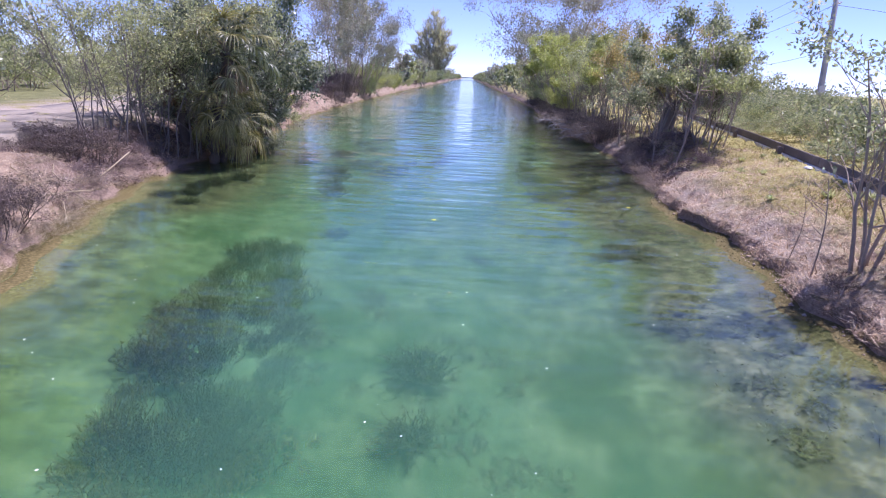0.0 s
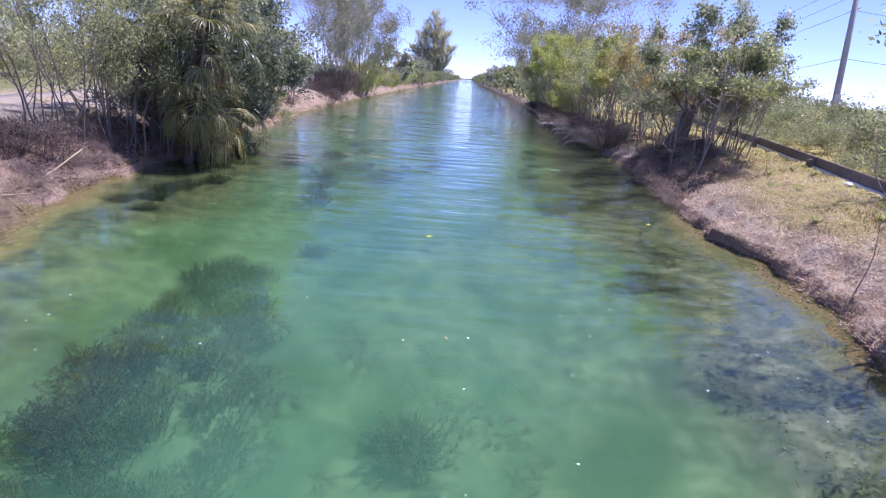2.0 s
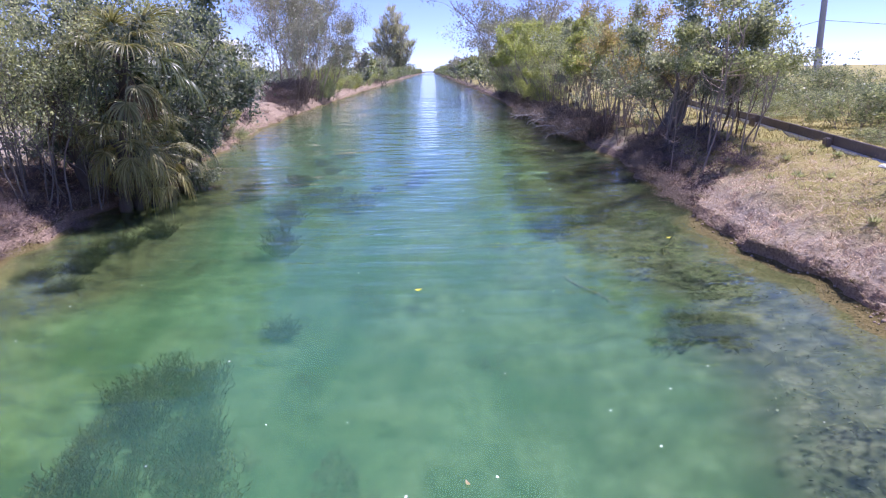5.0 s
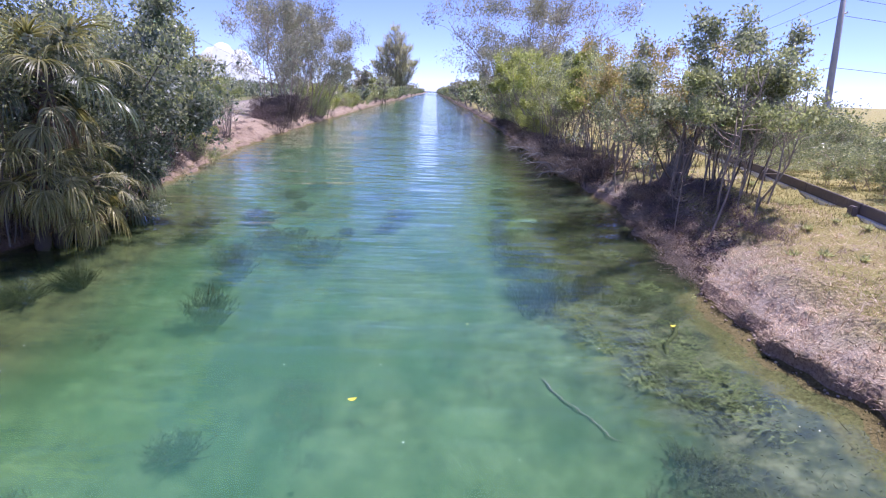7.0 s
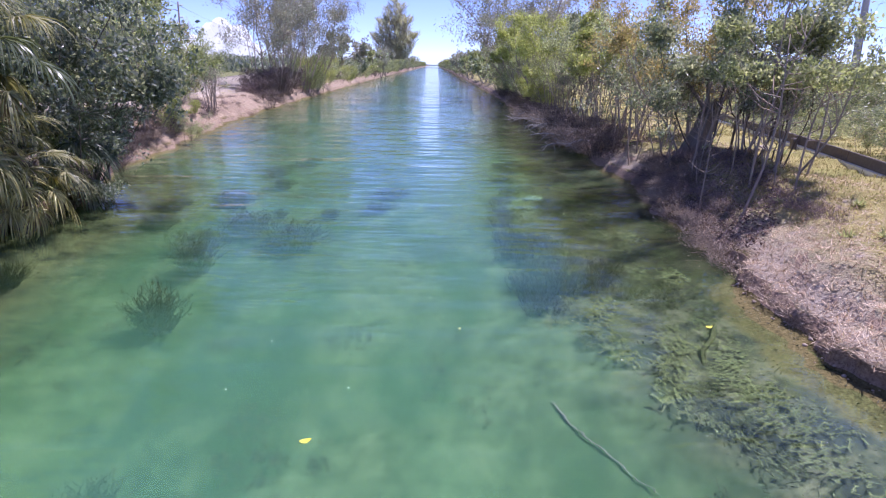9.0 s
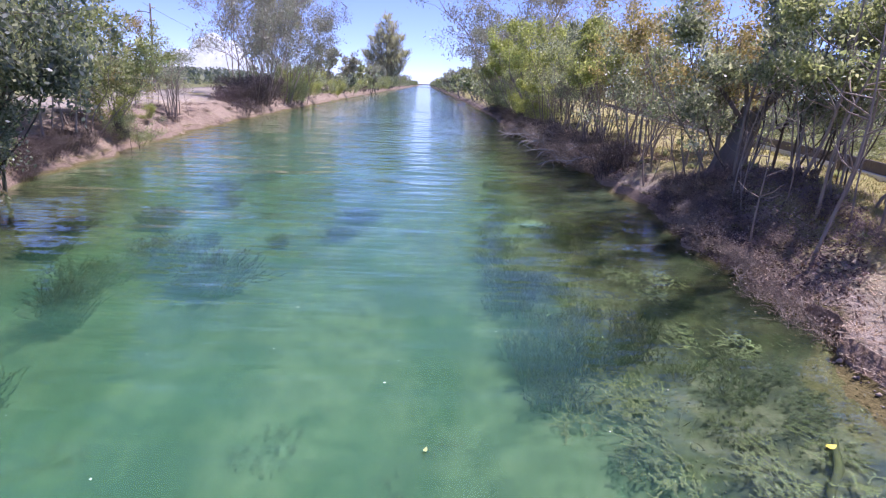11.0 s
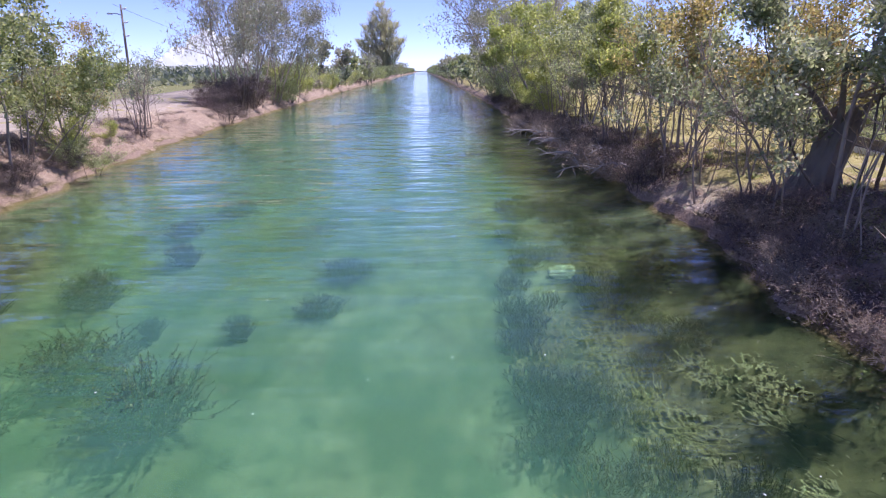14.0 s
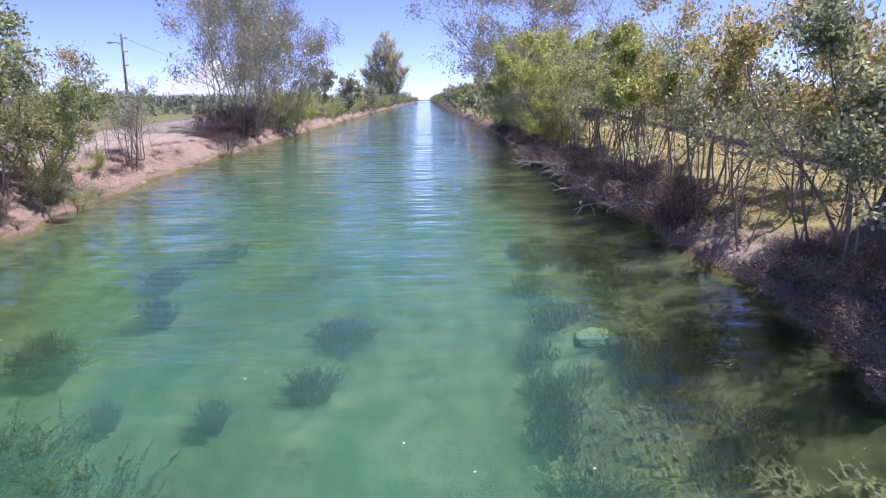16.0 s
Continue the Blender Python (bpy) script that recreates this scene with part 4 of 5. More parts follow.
# ---- brush, litter and grass ----
def brush_mesh(seed, twigs, height, reach, fine=0.007):
    """A mound of thin forking twigs, tallest in the middle."""
    r = np.random.default_rng(seed)
    s = Soup()
    for _ in range(twigs):
        a = r.uniform(0, 2 * np.pi)
        p = np.array([r.normal() * reach * 0.42, r.normal() * reach * 0.42, -0.05])
        w = unit(np.array([np.cos(a) * r.uniform(0.1, 1.3) + 0.6 * p[0], np.sin(a) * r.uniform(0.1, 1.3) + 0.6 * p[1], r.uniform(0.3, 1.5)]))
        l = height * r.uniform(0.45, 1.25) * math.exp(-0.35 * (p[0] ** 2 + p[1] ** 2) / reach ** 2)
        pts = [p]
        for _ in range(4):
            w = unit(w + r.normal(size=3) * 0.27 - np.array([0, 0, 0.05]))
            pts.append(pts[-1] + w * l / 4)
        pts = np.array(pts)
        thick = fine * r.uniform(0.5, 1.6)
        s.tube(pts, thick * np.array([1.3, 1.05, 0.8, 0.55, 0.25]), 3, False)
        for _ in range(4):
            q = pts[int(r.integers(1, 5))]
            v = unit(w + r.normal(size=3) * 0.75)
            s.tube(np.stack([q, q + v * l * 0.17, q + v * l * 0.32 + r.normal(size=3) * 0.03]), [thick * 0.65, thick * 0.45, thick * 0.2], 3, False)
    return s.mesh("tangle")


def brush_leaves(seed, n, height, reach):
    r = np.random.default_rng(seed)
    s = Soup()
    p = r.normal(size=(n, 3)) * np.array([reach * 0.5, reach * 0.5, height * 0.3]) + np.array([0, 0, height * 0.3])
    a = rand_dirs(r, n)
    l = r.uniform(0.025, 0.065, n)
    s.leaves(p, a, unit(np.cross(a, rand_dirs(r, n))), l, l * 0.5)
    return s.mesh("dead_leaves")


BRUSH = []
for i, (mat, lab) in enumerate(((TWIG, "tangle of pale grey dead twigs on the bank"), (TWIG_DARK, "tangle of dark dead twigs and roots on the bank"), (STRAW, "clump of dry straw-coloured stalks on the bank"))):
    t = thing("dry_brush", lab, "dead brush", "dead brush on the banks")
    part("tangle", brush_mesh(90 + i, (95, 120, 90)[i], 0.8, 0.7, (0.0078, 0.0066, 0.0055)[i]), mat, t)
    if i < 2:
        part("withered_foliage", brush_leaves(95 + i, 420, 0.6, 0.8), LITTER if i == 0 else MOULD, t, "withered pinkish brown leaves" if i == 0 else "dark brown dead leaves")
    BRUSH.append(t)
brushed, tally = set(), [0]


def brush(kind, x, y, scale=1.0, turn=0.0, tall=1.0):
    tally[0] += 1
    if y > 24 and kind and tally[0] % 2:
        return None
    m = place(x, y, scale, turn, 0.04, (0, 0), tall)
    if kind in brushed:
        return copy_thing(BRUSH[kind], m)
    brushed.add(kind)
    return set_at(BRUSH[kind], m)


r = np.random.default_rng(101)
for i in range(34):
    y = 11.6 + 6.5 * i / 34
    brush(1 if i % 4 else 2, float(left_edge(y)) - 0.25 - 1.6 * abs(math.sin(4.7 * i)), y, 0.42 + 0.35 * abs(math.sin(2.9 * i)), 53 * i, 0.8)
for i in range(16):
    y = 9.8 + 3.6 * i / 16
    brush(2, float(left_edge(y)) - 0.15 - 0.8 * abs(math.sin(4.7 * i)), y, 0.7 + 0.3 * abs(math.sin(2.9 * i)), 53 * i, 0.6)
for i in range(24):
    y = 46.0 + 10.0 * i / 24
    brush(1, float(left_edge(y)) - 0.2 - 1.6 * abs(math.sin(4.7 * i)), y, 1.7, 53 * i, 1.25)
for i in range(40):
    y = 17.4 + 7.2 * i / 40
    brush(i % 2, float(right_edge(y)) + 0.05 + 1.5 * abs(math.sin(4.7 * i)), y, 0.65 + 0.4 * abs(math.sin(2.9 * i)), 53 * i, 0.75)
for i in range(110):
    y = 18.2 + 36 * (i / 110) ** 1.5
    off = r.uniform(0.15, 1.5)
    if math.sin(2.3 * y) + math.sin(1.1 * y + 2.0) < -0.8 or 24.6 < y < 26.8 or (y < 20.5 and off > 1.0):
        continue
    x = float(right_edge(y)) + off
    brush(1 if i % 4 else 0, x, y, r.uniform(0.6, 1.1) * (1.3 if y > 27 else 1), r.uniform(0, 360), r.uniform(0.6, 1.1))
for i in range(24):
    y = 17.8 + 11.5 * i / 24
    if 24.8 < y < 26.4:
        continue
    brush(1, float(right_edge(y)) + r.uniform(-0.05, 0.35), y, r.uniform(0.5, 0.8), r.uniform(0, 360), r.uniform(0.5, 0.8))
for i in range(6):
    y = r.uniform(9.3, 11.0)
    brush(int(r.integers(0, 2)), float(right_edge(y)) + r.uniform(0.2, 0.9), y, r.uniform(0.3, 0.5), r.uniform(0, 360), 0.6)
for i in range(20):
    y = 14.2 + 8.5 * i / 20
    brush(1 if i % 3 else 0, float(left_edge(y)) - r.uniform(0.0, 1.3), y, r.uniform(0.5, 0.95), r.uniform(0, 360), r.uniform(0.5, 0.9))
for i in range(24):
    y = 8.6 + 14.5 * i / 24
    x = float(left_edge(y)) - r.uniform(0.1, 1.2)
    brush((1, 2, 0, 2)[i % 4] if y > 12.5 else (2, 2, 0, 2)[i % 4], x, y, r.uniform(0.4, 0.75), r.uniform(0, 360), r.uniform(0.4, 0.8))
for i in range(20):
    y = 23.0 + 40 * (i / 20) ** 1.2
    x = float(left_edge(y)) - r.uniform(0.2, 1.8)
    brush(1 if i % 2 else 0, x, y, r.uniform(0.4, 0.8) * (1.5 if y > 48 else 1), r.uniform(0, 360), r.uniform(0.8, 1.2))


for i in range(16):
    y = 8.2 + 11.5 * i / 16
    brush(1 if i % 2 else 0, float(right_edge(y)) + r.uniform(0.08, 0.3), y, r.uniform(0.16, 0.3), r.uniform(0, 360), 0.7)


for x, y, k, s, tall in ((-5.2, 13.6, 1, 0.7, 0.9), (-4.7, 13.7, 1, 0.6, 0.8), (-3.6, 11.6, 2, 1.0, 0.6), (-3.3, 11.0, 2, 0.9, 0.6), (-3.5, 12.2, 2, 0.9, 0.6), (-4.1, 11.8, 2, 1.0, 0.6), (-4.4, 12.4, 2, 1.0, 0.6), (-3.1, 9.6, 1, 0.9, 1.1), (-3.2, 9.1, 1, 0.9, 1.2), (-3.4, 10.4, 2, 0.9, 0.8), (-3.3, 11.3, 2, 1.0, 0.5), (-3.7, 12.0, 2, 1.1, 0.5), (-4.0, 12.9, 2, 1.0, 0.5), (-4.3, 13.4, 0, 0.9, 0.6)):
    brush(k, x, y, s, 77 * x, tall)


for i in range(16):
    y = 15.0 + 7.8 * i / 16
    brush(1, float(left_edge(y)) - 0.25 + 0.35 * math.sin(5.3 * i), y, 0.65 + 0.2 * math.sin(2.1 * i), 61 * i, 0.75 + 0.25 * math.sin(3.7 * i))


for i in range(22):
    y = 29.5 + 15 * i / 22
    brush((0, 1, 0, 2)[i % 4], float(left_edge(y)) - 0.5 - 1.3 * abs(math.sin(4.3 * i)), y, 0.7 + 0.25 * math.sin(2.1 * i), 61 * i, 0.8)


for i in range(22):
    y = 29.0 + 15 * i / 22
    brush(0, float(right_edge(y)) + 0.1 + 0.6 * abs(math.sin(3.3 * i)), y, 1.7 + 0.3 * math.sin(2.1 * i), 47 * i, 0.95)
for i in range(10):
    y = 24.4 + 4.0 * i / 10
    brush(1, float(left_edge(y)) - 0.15 - 0.6 * abs(math.sin(3.3 * i)), y, 1.0 + 0.2 * math.sin(2.1 * i), 47 * i, 1.1)
for i in range(12):
    y = 48.5 + 11.0 * i / 12
    brush(i % 2, float(left_edge(y)) - 0.3 - 1.2 * abs(math.sin(3.3 * i)), y, 1.5 + 0.4 * math.sin(2.1 * i), 47 * i, 1.2)


for i in range(30):
    y = 29.5 + 19.0 * i / 30
    brush((0, 1, 2)[i % 3], float(left_edge(y)) - 0.25 - 1.9 * abs(math.sin(7.1 * i)), y, 0.5 + 0.25 * abs(math.sin(2.1 * i)), 61 * i, 0.8 + 0.3 * math.sin(3.3 * i))


def tuft(x, y, s, seed):
    """A small green weed tuft."""
    r = np.random.default_rng(seed)
    so = Soup()
    n = 60
    p = np.stack([r.normal(size=n) * 0.025, r.normal(size=n) * 0.025, np.zeros(n)], 1)
    a = unit(rand_dirs(r, n) * 0.7 + np.array([0, 0, 0.8]))
    so.leaves(p, a, unit(np.cross(a, rand_dirs(r, n))), r.uniform(0.08, 0.2, n), r.uniform(0.015, 0.035, n))
    me = so.mesh("grass_tuft")
    me.materials.append(LEAF_OLIVE)
    tagged(new("grass_tuft", me), "small green weed tuft on the bare bank", "grass tuft", "weed tufts").matrix_basis = place(x, y, s)


for i in range(40):
    y = r.uniform(9, 30)
    tuft(float(right_edge(y)) + r.uniform(0.9, 3.6), y, r.uniform(0.6, 1.3), 300 + i)


def heights(x, y):
    xl, xr = left_edge(y), right_edge(y)
    d = np.maximum(x - xr, xl - x)
    return land_height(d, (x > (xl + xr) / 2).astype(float), x, y)


def build_litter():
    r = np.random.default_rng(111)
    s = Soup()
    for side, n, y0, y1, d1 in ((1, 14000, 7.5, 40, 2.3), (1, 12000, 7.5, 22, 1.6), (-1, 14000, 7.5, 45, 2.0)):
        y = y0 + (y1 - y0) * r.uniform(0, 1, n) ** 1.3
        d = 0.1 + (d1 - 0.1) * r.uniform(0, 1, n) ** 1.2
        keep = (r.uniform(size=n) < 0.12) | (((y < 16.9 + 1.4 * d + 0.4 * np.sin(4 * d)) | (np.abs(y - 25.3) < 1.1)) if side > 0 else (y < 14) | (y > 24))
        y, d, n = y[keep], d[keep], int(keep.sum())
        x = right_edge(y) + d if side > 0 else left_edge(y) - d
        p = np.stack([x - (lip(d, y) if side > 0 else 0), y, heights(x, y) + 0.012], 1)
        a = rand_dirs(r, n)
        a[:, 2] = np.abs(a[:, 2]) * 0.25
        a = unit(a)
        l = r.uniform(0.015, 0.042, n)
        s.leaves(p, a, unit(np.cross(a, np.array([0, 0, 1.0]) + 0.3 * rand_dirs(r, n))), l, l * 0.5)
    for side, n, y0, y1 in ((1, 42000, 7.5, 30), (-1, 20000, 7.5, 42)):
        y = y0 + (y1 - y0) * r.uniform(0, 1, n) ** 1.3
        d = 0.12 + 3.0 * r.uniform(0, 1, n) ** 1.3
        keep = (r.uniform(size=n) < 0.2) | (y < 16.9 + 1.4 * d) | (d > 2.3) | (side < 0)
        y, d, n = y[keep], d[keep], int(keep.sum())
        x = right_edge(y) + d if side > 0 else left_edge(y) - d
        p = np.stack([x - (lip(d, y) if side > 0 else 0), y, heights(x, y) + 0.015], 1)
        a = rand_dirs(r, n)
        a[:, 2] = np.abs(a[:, 2]) * 0.4
        a = unit(a)
        l = r.uniform(0.06, 0.2, n)
        s.leaves(p, a, unit(np.cross(a, np.array([0, 0, 1.0]) + 0.4 * rand_dirs(r, n))), l, r.uniform(0.005, 0.012, n))
    me = s.mesh("leaf_litter")
    me.materials.append(LITTER)
    tagged(new("leaf_litter", me), "pinkish brown fallen leaves on the banks", "leaf litter", kind="stuff")


build_litter()


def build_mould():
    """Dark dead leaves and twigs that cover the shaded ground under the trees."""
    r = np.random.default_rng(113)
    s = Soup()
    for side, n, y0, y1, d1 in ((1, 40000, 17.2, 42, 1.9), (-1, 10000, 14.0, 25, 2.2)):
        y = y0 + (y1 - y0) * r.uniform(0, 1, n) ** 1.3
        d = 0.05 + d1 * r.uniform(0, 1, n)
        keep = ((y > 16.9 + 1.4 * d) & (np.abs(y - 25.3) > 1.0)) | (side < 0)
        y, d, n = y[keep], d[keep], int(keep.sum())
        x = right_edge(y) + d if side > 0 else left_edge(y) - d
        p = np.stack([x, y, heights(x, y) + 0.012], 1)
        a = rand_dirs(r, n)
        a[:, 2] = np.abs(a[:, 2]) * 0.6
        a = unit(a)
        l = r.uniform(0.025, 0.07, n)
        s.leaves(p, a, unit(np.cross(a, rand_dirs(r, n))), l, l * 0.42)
    me = s.mesh("shaded_mould")
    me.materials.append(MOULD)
    tagged(new("shaded_mould", me), "dark purple-brown dead leaves under the trees", "leaf litter", kind="stuff")


build_mould()


def build_debris():
    """Sunken leaves, sticks and strands on the shallow shelf below the right bank."""
    r = np.random.default_rng(117)
    s = Soup()
    for n, lo, hi, w in ((3600, 0.02, 0.05, 0.45), (900, 0.08, 0.25, 0.035)):
        y = 7.2 + 12.5 * r.uniform(0, 1, n)
        d = -0.05 - 1.75 * r.uniform(0, 1, n) ** 0.9
        x = right_edge(y) + d
        p = np.stack([x, y, heights(x, y) + 0.015], 1)
        a = rand_dirs(r, n)
        a[:, 2] = np.abs(a[:, 2]) * 0.6
        a = unit(a)
        l = r.uniform(lo, hi, n)
        s.leaves(p, a, unit(np.cross(a, rand_dirs(r, n))), l, l * w)
    me = s.mesh("shelf_debris")
    me.materials.append(SUNKEN)
    tagged(new("shelf_debris", me), "sunken brown leaves and sticks on the shallow shelf", "debris", kind="stuff")


build_debris()


def build_clods():
    """Crumbled lumps of pale earth along the foot of the undercut bank."""
    r = np.random.default_rng(115)
    base = np.array([(1, 0, 0), (-1, 0, 0), (0, 1, 0), (0, -1, 0), (0, 0, 0.7), (0, 0, -0.7)], float)
    face = np.array([(0, 2, 4), (2, 1, 4), (1, 3, 4), (3, 0, 4), (2, 0, 5), (1, 2, 5), (3, 1, 5), (0, 3, 5)])
    v, f = [], []
    n = 320
    y = 7.5 + 13.5 * r.uniform(0, 1, n)
    d = np.abs(r.normal(size=n)) * 0.16 - 0.06
    x = right_edge(y) + d
    z = heights(x, y)
    for i in range(n):
        size = 0.01 + 0.03 * r.uniform() ** 3
        v.append(np.array([x[i], y[i], z[i] + 0.3 * size]) + base * size * r.uniform(0.6, 1.3, (6, 3)))
        f.append(face + 6 * i)
    me = mesh_from("earth_clods", np.concatenate(v), None, np.concatenate(f))
    me.materials.append(CLOD)
    tagged(new("earth_clods", me), "crumbled pale earth clods along the undercut bank", "earth clods", kind="stuff")


build_clods()


def build_grass():
    r = np.random.default_rng(121)
    s = Soup()
    n = 90000
    y = 7.5 + 40 * r.uniform(0, 1, n) ** 1.5
    d = 1.5 + 5.5 * r.uniform(0, 1, n) ** 1.2
    x = right_edge(y) + d
    keep = (waves(x, y, 8, 1.1, 3) + 0.28 * (d - 2.2) > -0.05)
    x, y = x[keep], y[keep]
    n2 = 9000
    yl = 9 + 45 * r.uniform(0, 1, n2) ** 1.3
    xl = left_edge(yl) - 2.0 - 8 * r.uniform(0, 1, n2)
    yl = np.where(yl > 24, yl + 26, yl)
    xl = left_edge(yl) - 2.0 - 8 * r.uniform(0, 1, n2)
    gap = (xl > -5.7 - 0.125 * (yl - 13)) | (xl < -9.4 - 0.17 * (yl - 13))
    x, y = np.concatenate([x, xl[gap]]), np.concatenate([y, yl[gap]])
    n = len(x)
    p = np.stack([x, y, heights(x, y) - 0.01], 1)
    a = unit(rand_dirs(r, n) * 0.55 + np.array([0, 0, 0.8]))
    l = r.uniform(0.03, 0.1, n) * np.where(r.uniform(size=n) > 0.95, 1.9, 1)
    s.leaves(p, a, unit(np.cross(a, rand_dirs(r, n))), l, np.full(n, 0.011))
    me = s.mesh("grass")
    me.materials.append(GRASS)
    tagged(new("grass", me), "short dry yellow-green grass on the banks", "grass", kind="stuff")


build_grass()


# ---- water plants and things in the canal ----
def weed_mesh(seed, strands, height, foot_reach, flare, sprigs, leaf):
    """A bushy submerged clump: stems that spread from a narrow foot, feathered with short leaves."""
    r = np.random.default_rng(seed)
    s = Soup()
    k = 6
    u = np.linspace(0, 1, k)
    ang, rad = r.uniform(0, 2 * np.pi, strands), r.uniform(0, 1, strands) ** 0.6
    out = np.stack([np.cos(ang), np.sin(ang)], 1) * rad[:, None]
    foot = np.concatenate([out * foot_reach, np.full((strands, 1), -0.05)], 1)
    h = height * r.uniform(0.6, 1.06, strands) * (1 - 0.3 * rad ** 2)
    ph = r.uniform(0, 6.28, strands)
    sway = 0.07 * np.sin(7 * u[None] + ph[:, None]) * u[None]
    slant = r.normal(size=(strands, 2, 1)) * 0.1 * u ** 1.5
    pts = foot[:, None] + np.stack([flare * out[:, :1] * u ** 1.3 + sway + slant[:, 0], flare * out[:, 1:] * u ** 1.3 - sway + slant[:, 1], h[:, None] * u], -1)
    side = unit(np.stack([r.normal(size=strands), r.normal(size=strands), np.zeros(strands)], 1))
    s.blades(pts, side, np.array([0.006, 0.008, 0.009, 0.009, 0.007, 0.003]))
    f = 0.25 + 0.75 * r.uniform(0, 1, (strands, sprigs)) ** 0.75
    i = np.minimum((f * (k - 1)).astype(int), k - 2)
    w = (f * (k - 1) - i)[..., None]
    row = np.arange(strands)[:, None]
    p = (pts[row, i] * (1 - w) + pts[row, i + 1] * w).reshape(-1, 3)
    a = unit(rand_dirs(r, len(p)) + np.array([0, 0, 0.35]))
    l = leaf * r.uniform(0.6, 1.3, len(p)) * (1.15 - 0.6 * f.ravel() ** 3)
    s.leaves(p, a, unit(np.cross(a, rand_dirs(r, len(p)))), l, l * 0.3)
    return s.mesh("foliage")


WEEDS = []
for i, (mat, lab, count, sprigs, leaf) in enumerate(((WEED, "dark green feathery water weed on the canal bed", 120, 90, 0.038), (WEED_PALE, "yellow-green feathery water weed on the canal bed", 120, 100, 0.03), (WEED, "dark water weed on the deeper canal bed", 90, 16, 0.05), (WEED_MID, "olive green feathery water weed on the canal bed", 120, 100, 0.03), (WEED, "dark green bushy water weed on the canal bed", 190, 80, 0.036))):
    t = thing("water_weed", lab, "water plant", "water weeds")
    part("foliage", weed_mesh(130 + i, count, 1.0, 0.2 if i == 4 else 0.5, 0.4 if i == 4 else 0.14, sprigs, leaf), mat, t)
    WEEDS.append(t)
weeded = set()
r = np.random.default_rng(141)


def weed(x, y, kind=0, wide=1.0, top=-0.25):
    """A clump whose tips reach up to the height top."""
    kind = 2 if y > 28.5 else kind
    z = ground_z(x, y)
    m = Matrix.LocRotScale((x, y, z), Euler((0, 0, r.uniform(0, 6.28))), (wide * 0.8, wide * 0.8, max(0.1, top - z)))
    if kind in weeded:
        return copy_thing(WEEDS[kind], m)
    weeded.add(kind)
    return set_at(WEEDS[kind], m)


# a long dark bank of weed on the near left
spots = []
for _ in range(1500):
    y = r.uniform(5.4, 12.2)
    x = r.uniform(np.interp(y, [5.4, 7, 8.4, 10.3, 11.7, 12.2], [0.45, 0.1, -0.35, -0.45, -0.5, -0.3]), np.interp(y, [5.4, 7, 8, 9.7, 11, 12.2], [1.7, 1.45, 1.25, 1.0, 0.5, 0.2]))
    if all((x - a) ** 2 + (y - b) ** 2 > 0.33 ** 2 for a, b in spots):
        spots.append((x, y))
        weed(x, y, int(r.choice([0, 0, 3])), r.uniform(0.75, 1.05), -0.05 - 0.2 * r.uniform() - 0.85 * max(0.0, (x - np.interp(y, [5.4, 8.4, 12.2], [1.0, 0.4, -0.05])) / 0.75))
# separate dark clumps over the pale bed, tall enough to come near the surface
for x, y, w, top in ((-0.75, 19.3, 1.3, -0.14), (-0.1, 16.3, 0.85, -0.1), (-0.35, 18.2, 0.85, -0.08), (-0.4, 24.0, 0.7, -0.3), (-0.15, 20.4, 1.45, -0.25), (0.9, 19.7, 1.5, -0.28), (-1.0, 22.3, 1.0, -0.4), (-1.3, 22.8, 0.8, -0.45), (-1.0, 25.6, 1.0, -0.5), (-0.5, 27.3, 1.3, -0.6), (0.2, 21.4, 0.4, -0.75), (1.3, 21.5, 0.45, -0.8), (2.5, 23.6, 1.2, -0.9), (2.3, 22.2, 0.9, -0.95), (-3.0, 16.3, 1.0, -0.1), (-2.7, 17.2, 0.8, -0.1), (-2.2, 21.6, 1.0, -0.4), (-1.9, 20.3, 0.9, -0.35), (-3.3, 14.4, 0.8, -0.04), (-3.0, 15.0, 0.8, -0.05), (-3.1, 15.7, 0.8, -0.05), (-2.6, 14.0, 0.7, -0.1), (2.7, 8.8, 1.0, -1.05), (2.7, 7.6, 0.8, -1.1), (0.7, 13.3, 0.7, -1.0)):
    weed(x, y, 4, w, max(top, ground_z(x, y) + 0.3))
# a broad yellow-green weed bed under the trees on the right; darker weed stands for the shadow along its deep flank
spots = []
for _ in range(2600):
    y = r.uniform(13.2, 28.5)
    edge = float(right_edge(y))
    inner = np.interp(y, [13.2, 15.4, 16.2, 18.5, 21, 25, 28.5], [6.6, 5.7, 5.15, 4.95, 5.05, 5.5, 5.9])
    x = r.uniform(inner, edge - 0.45)
    if (y < 15.8 and x > 7.1) or (y > 17.6 and x > edge - 0.95 + 0.25 * math.sin(2.3 * y)) or math.hypot(x - 6.15, y - 23.1) < 0.75:
        continue
    f = (x - inner) / (edge - 0.45 - inner)
    if all((x - a) ** 2 + (y - b) ** 2 > 0.44 ** 2 for a, b in spots):
        spots.append((x, y))
        patchy = math.sin(2.1 * x + 1.3 * y) + math.sin(2.9 * y - 1.7 * x + 1)
        kind = 0 if f < 0.07 or patchy < -1.0 else (1 if patchy > 0.1 else 3)
        weed(x, y, kind, r.uniform(0.85, 1.15), -0.5 + 0.45 * min(1.0, 4.0 * f) - 0.1 * r.uniform() if f < 0.25 else -0.07 - 0.1 * r.uniform())
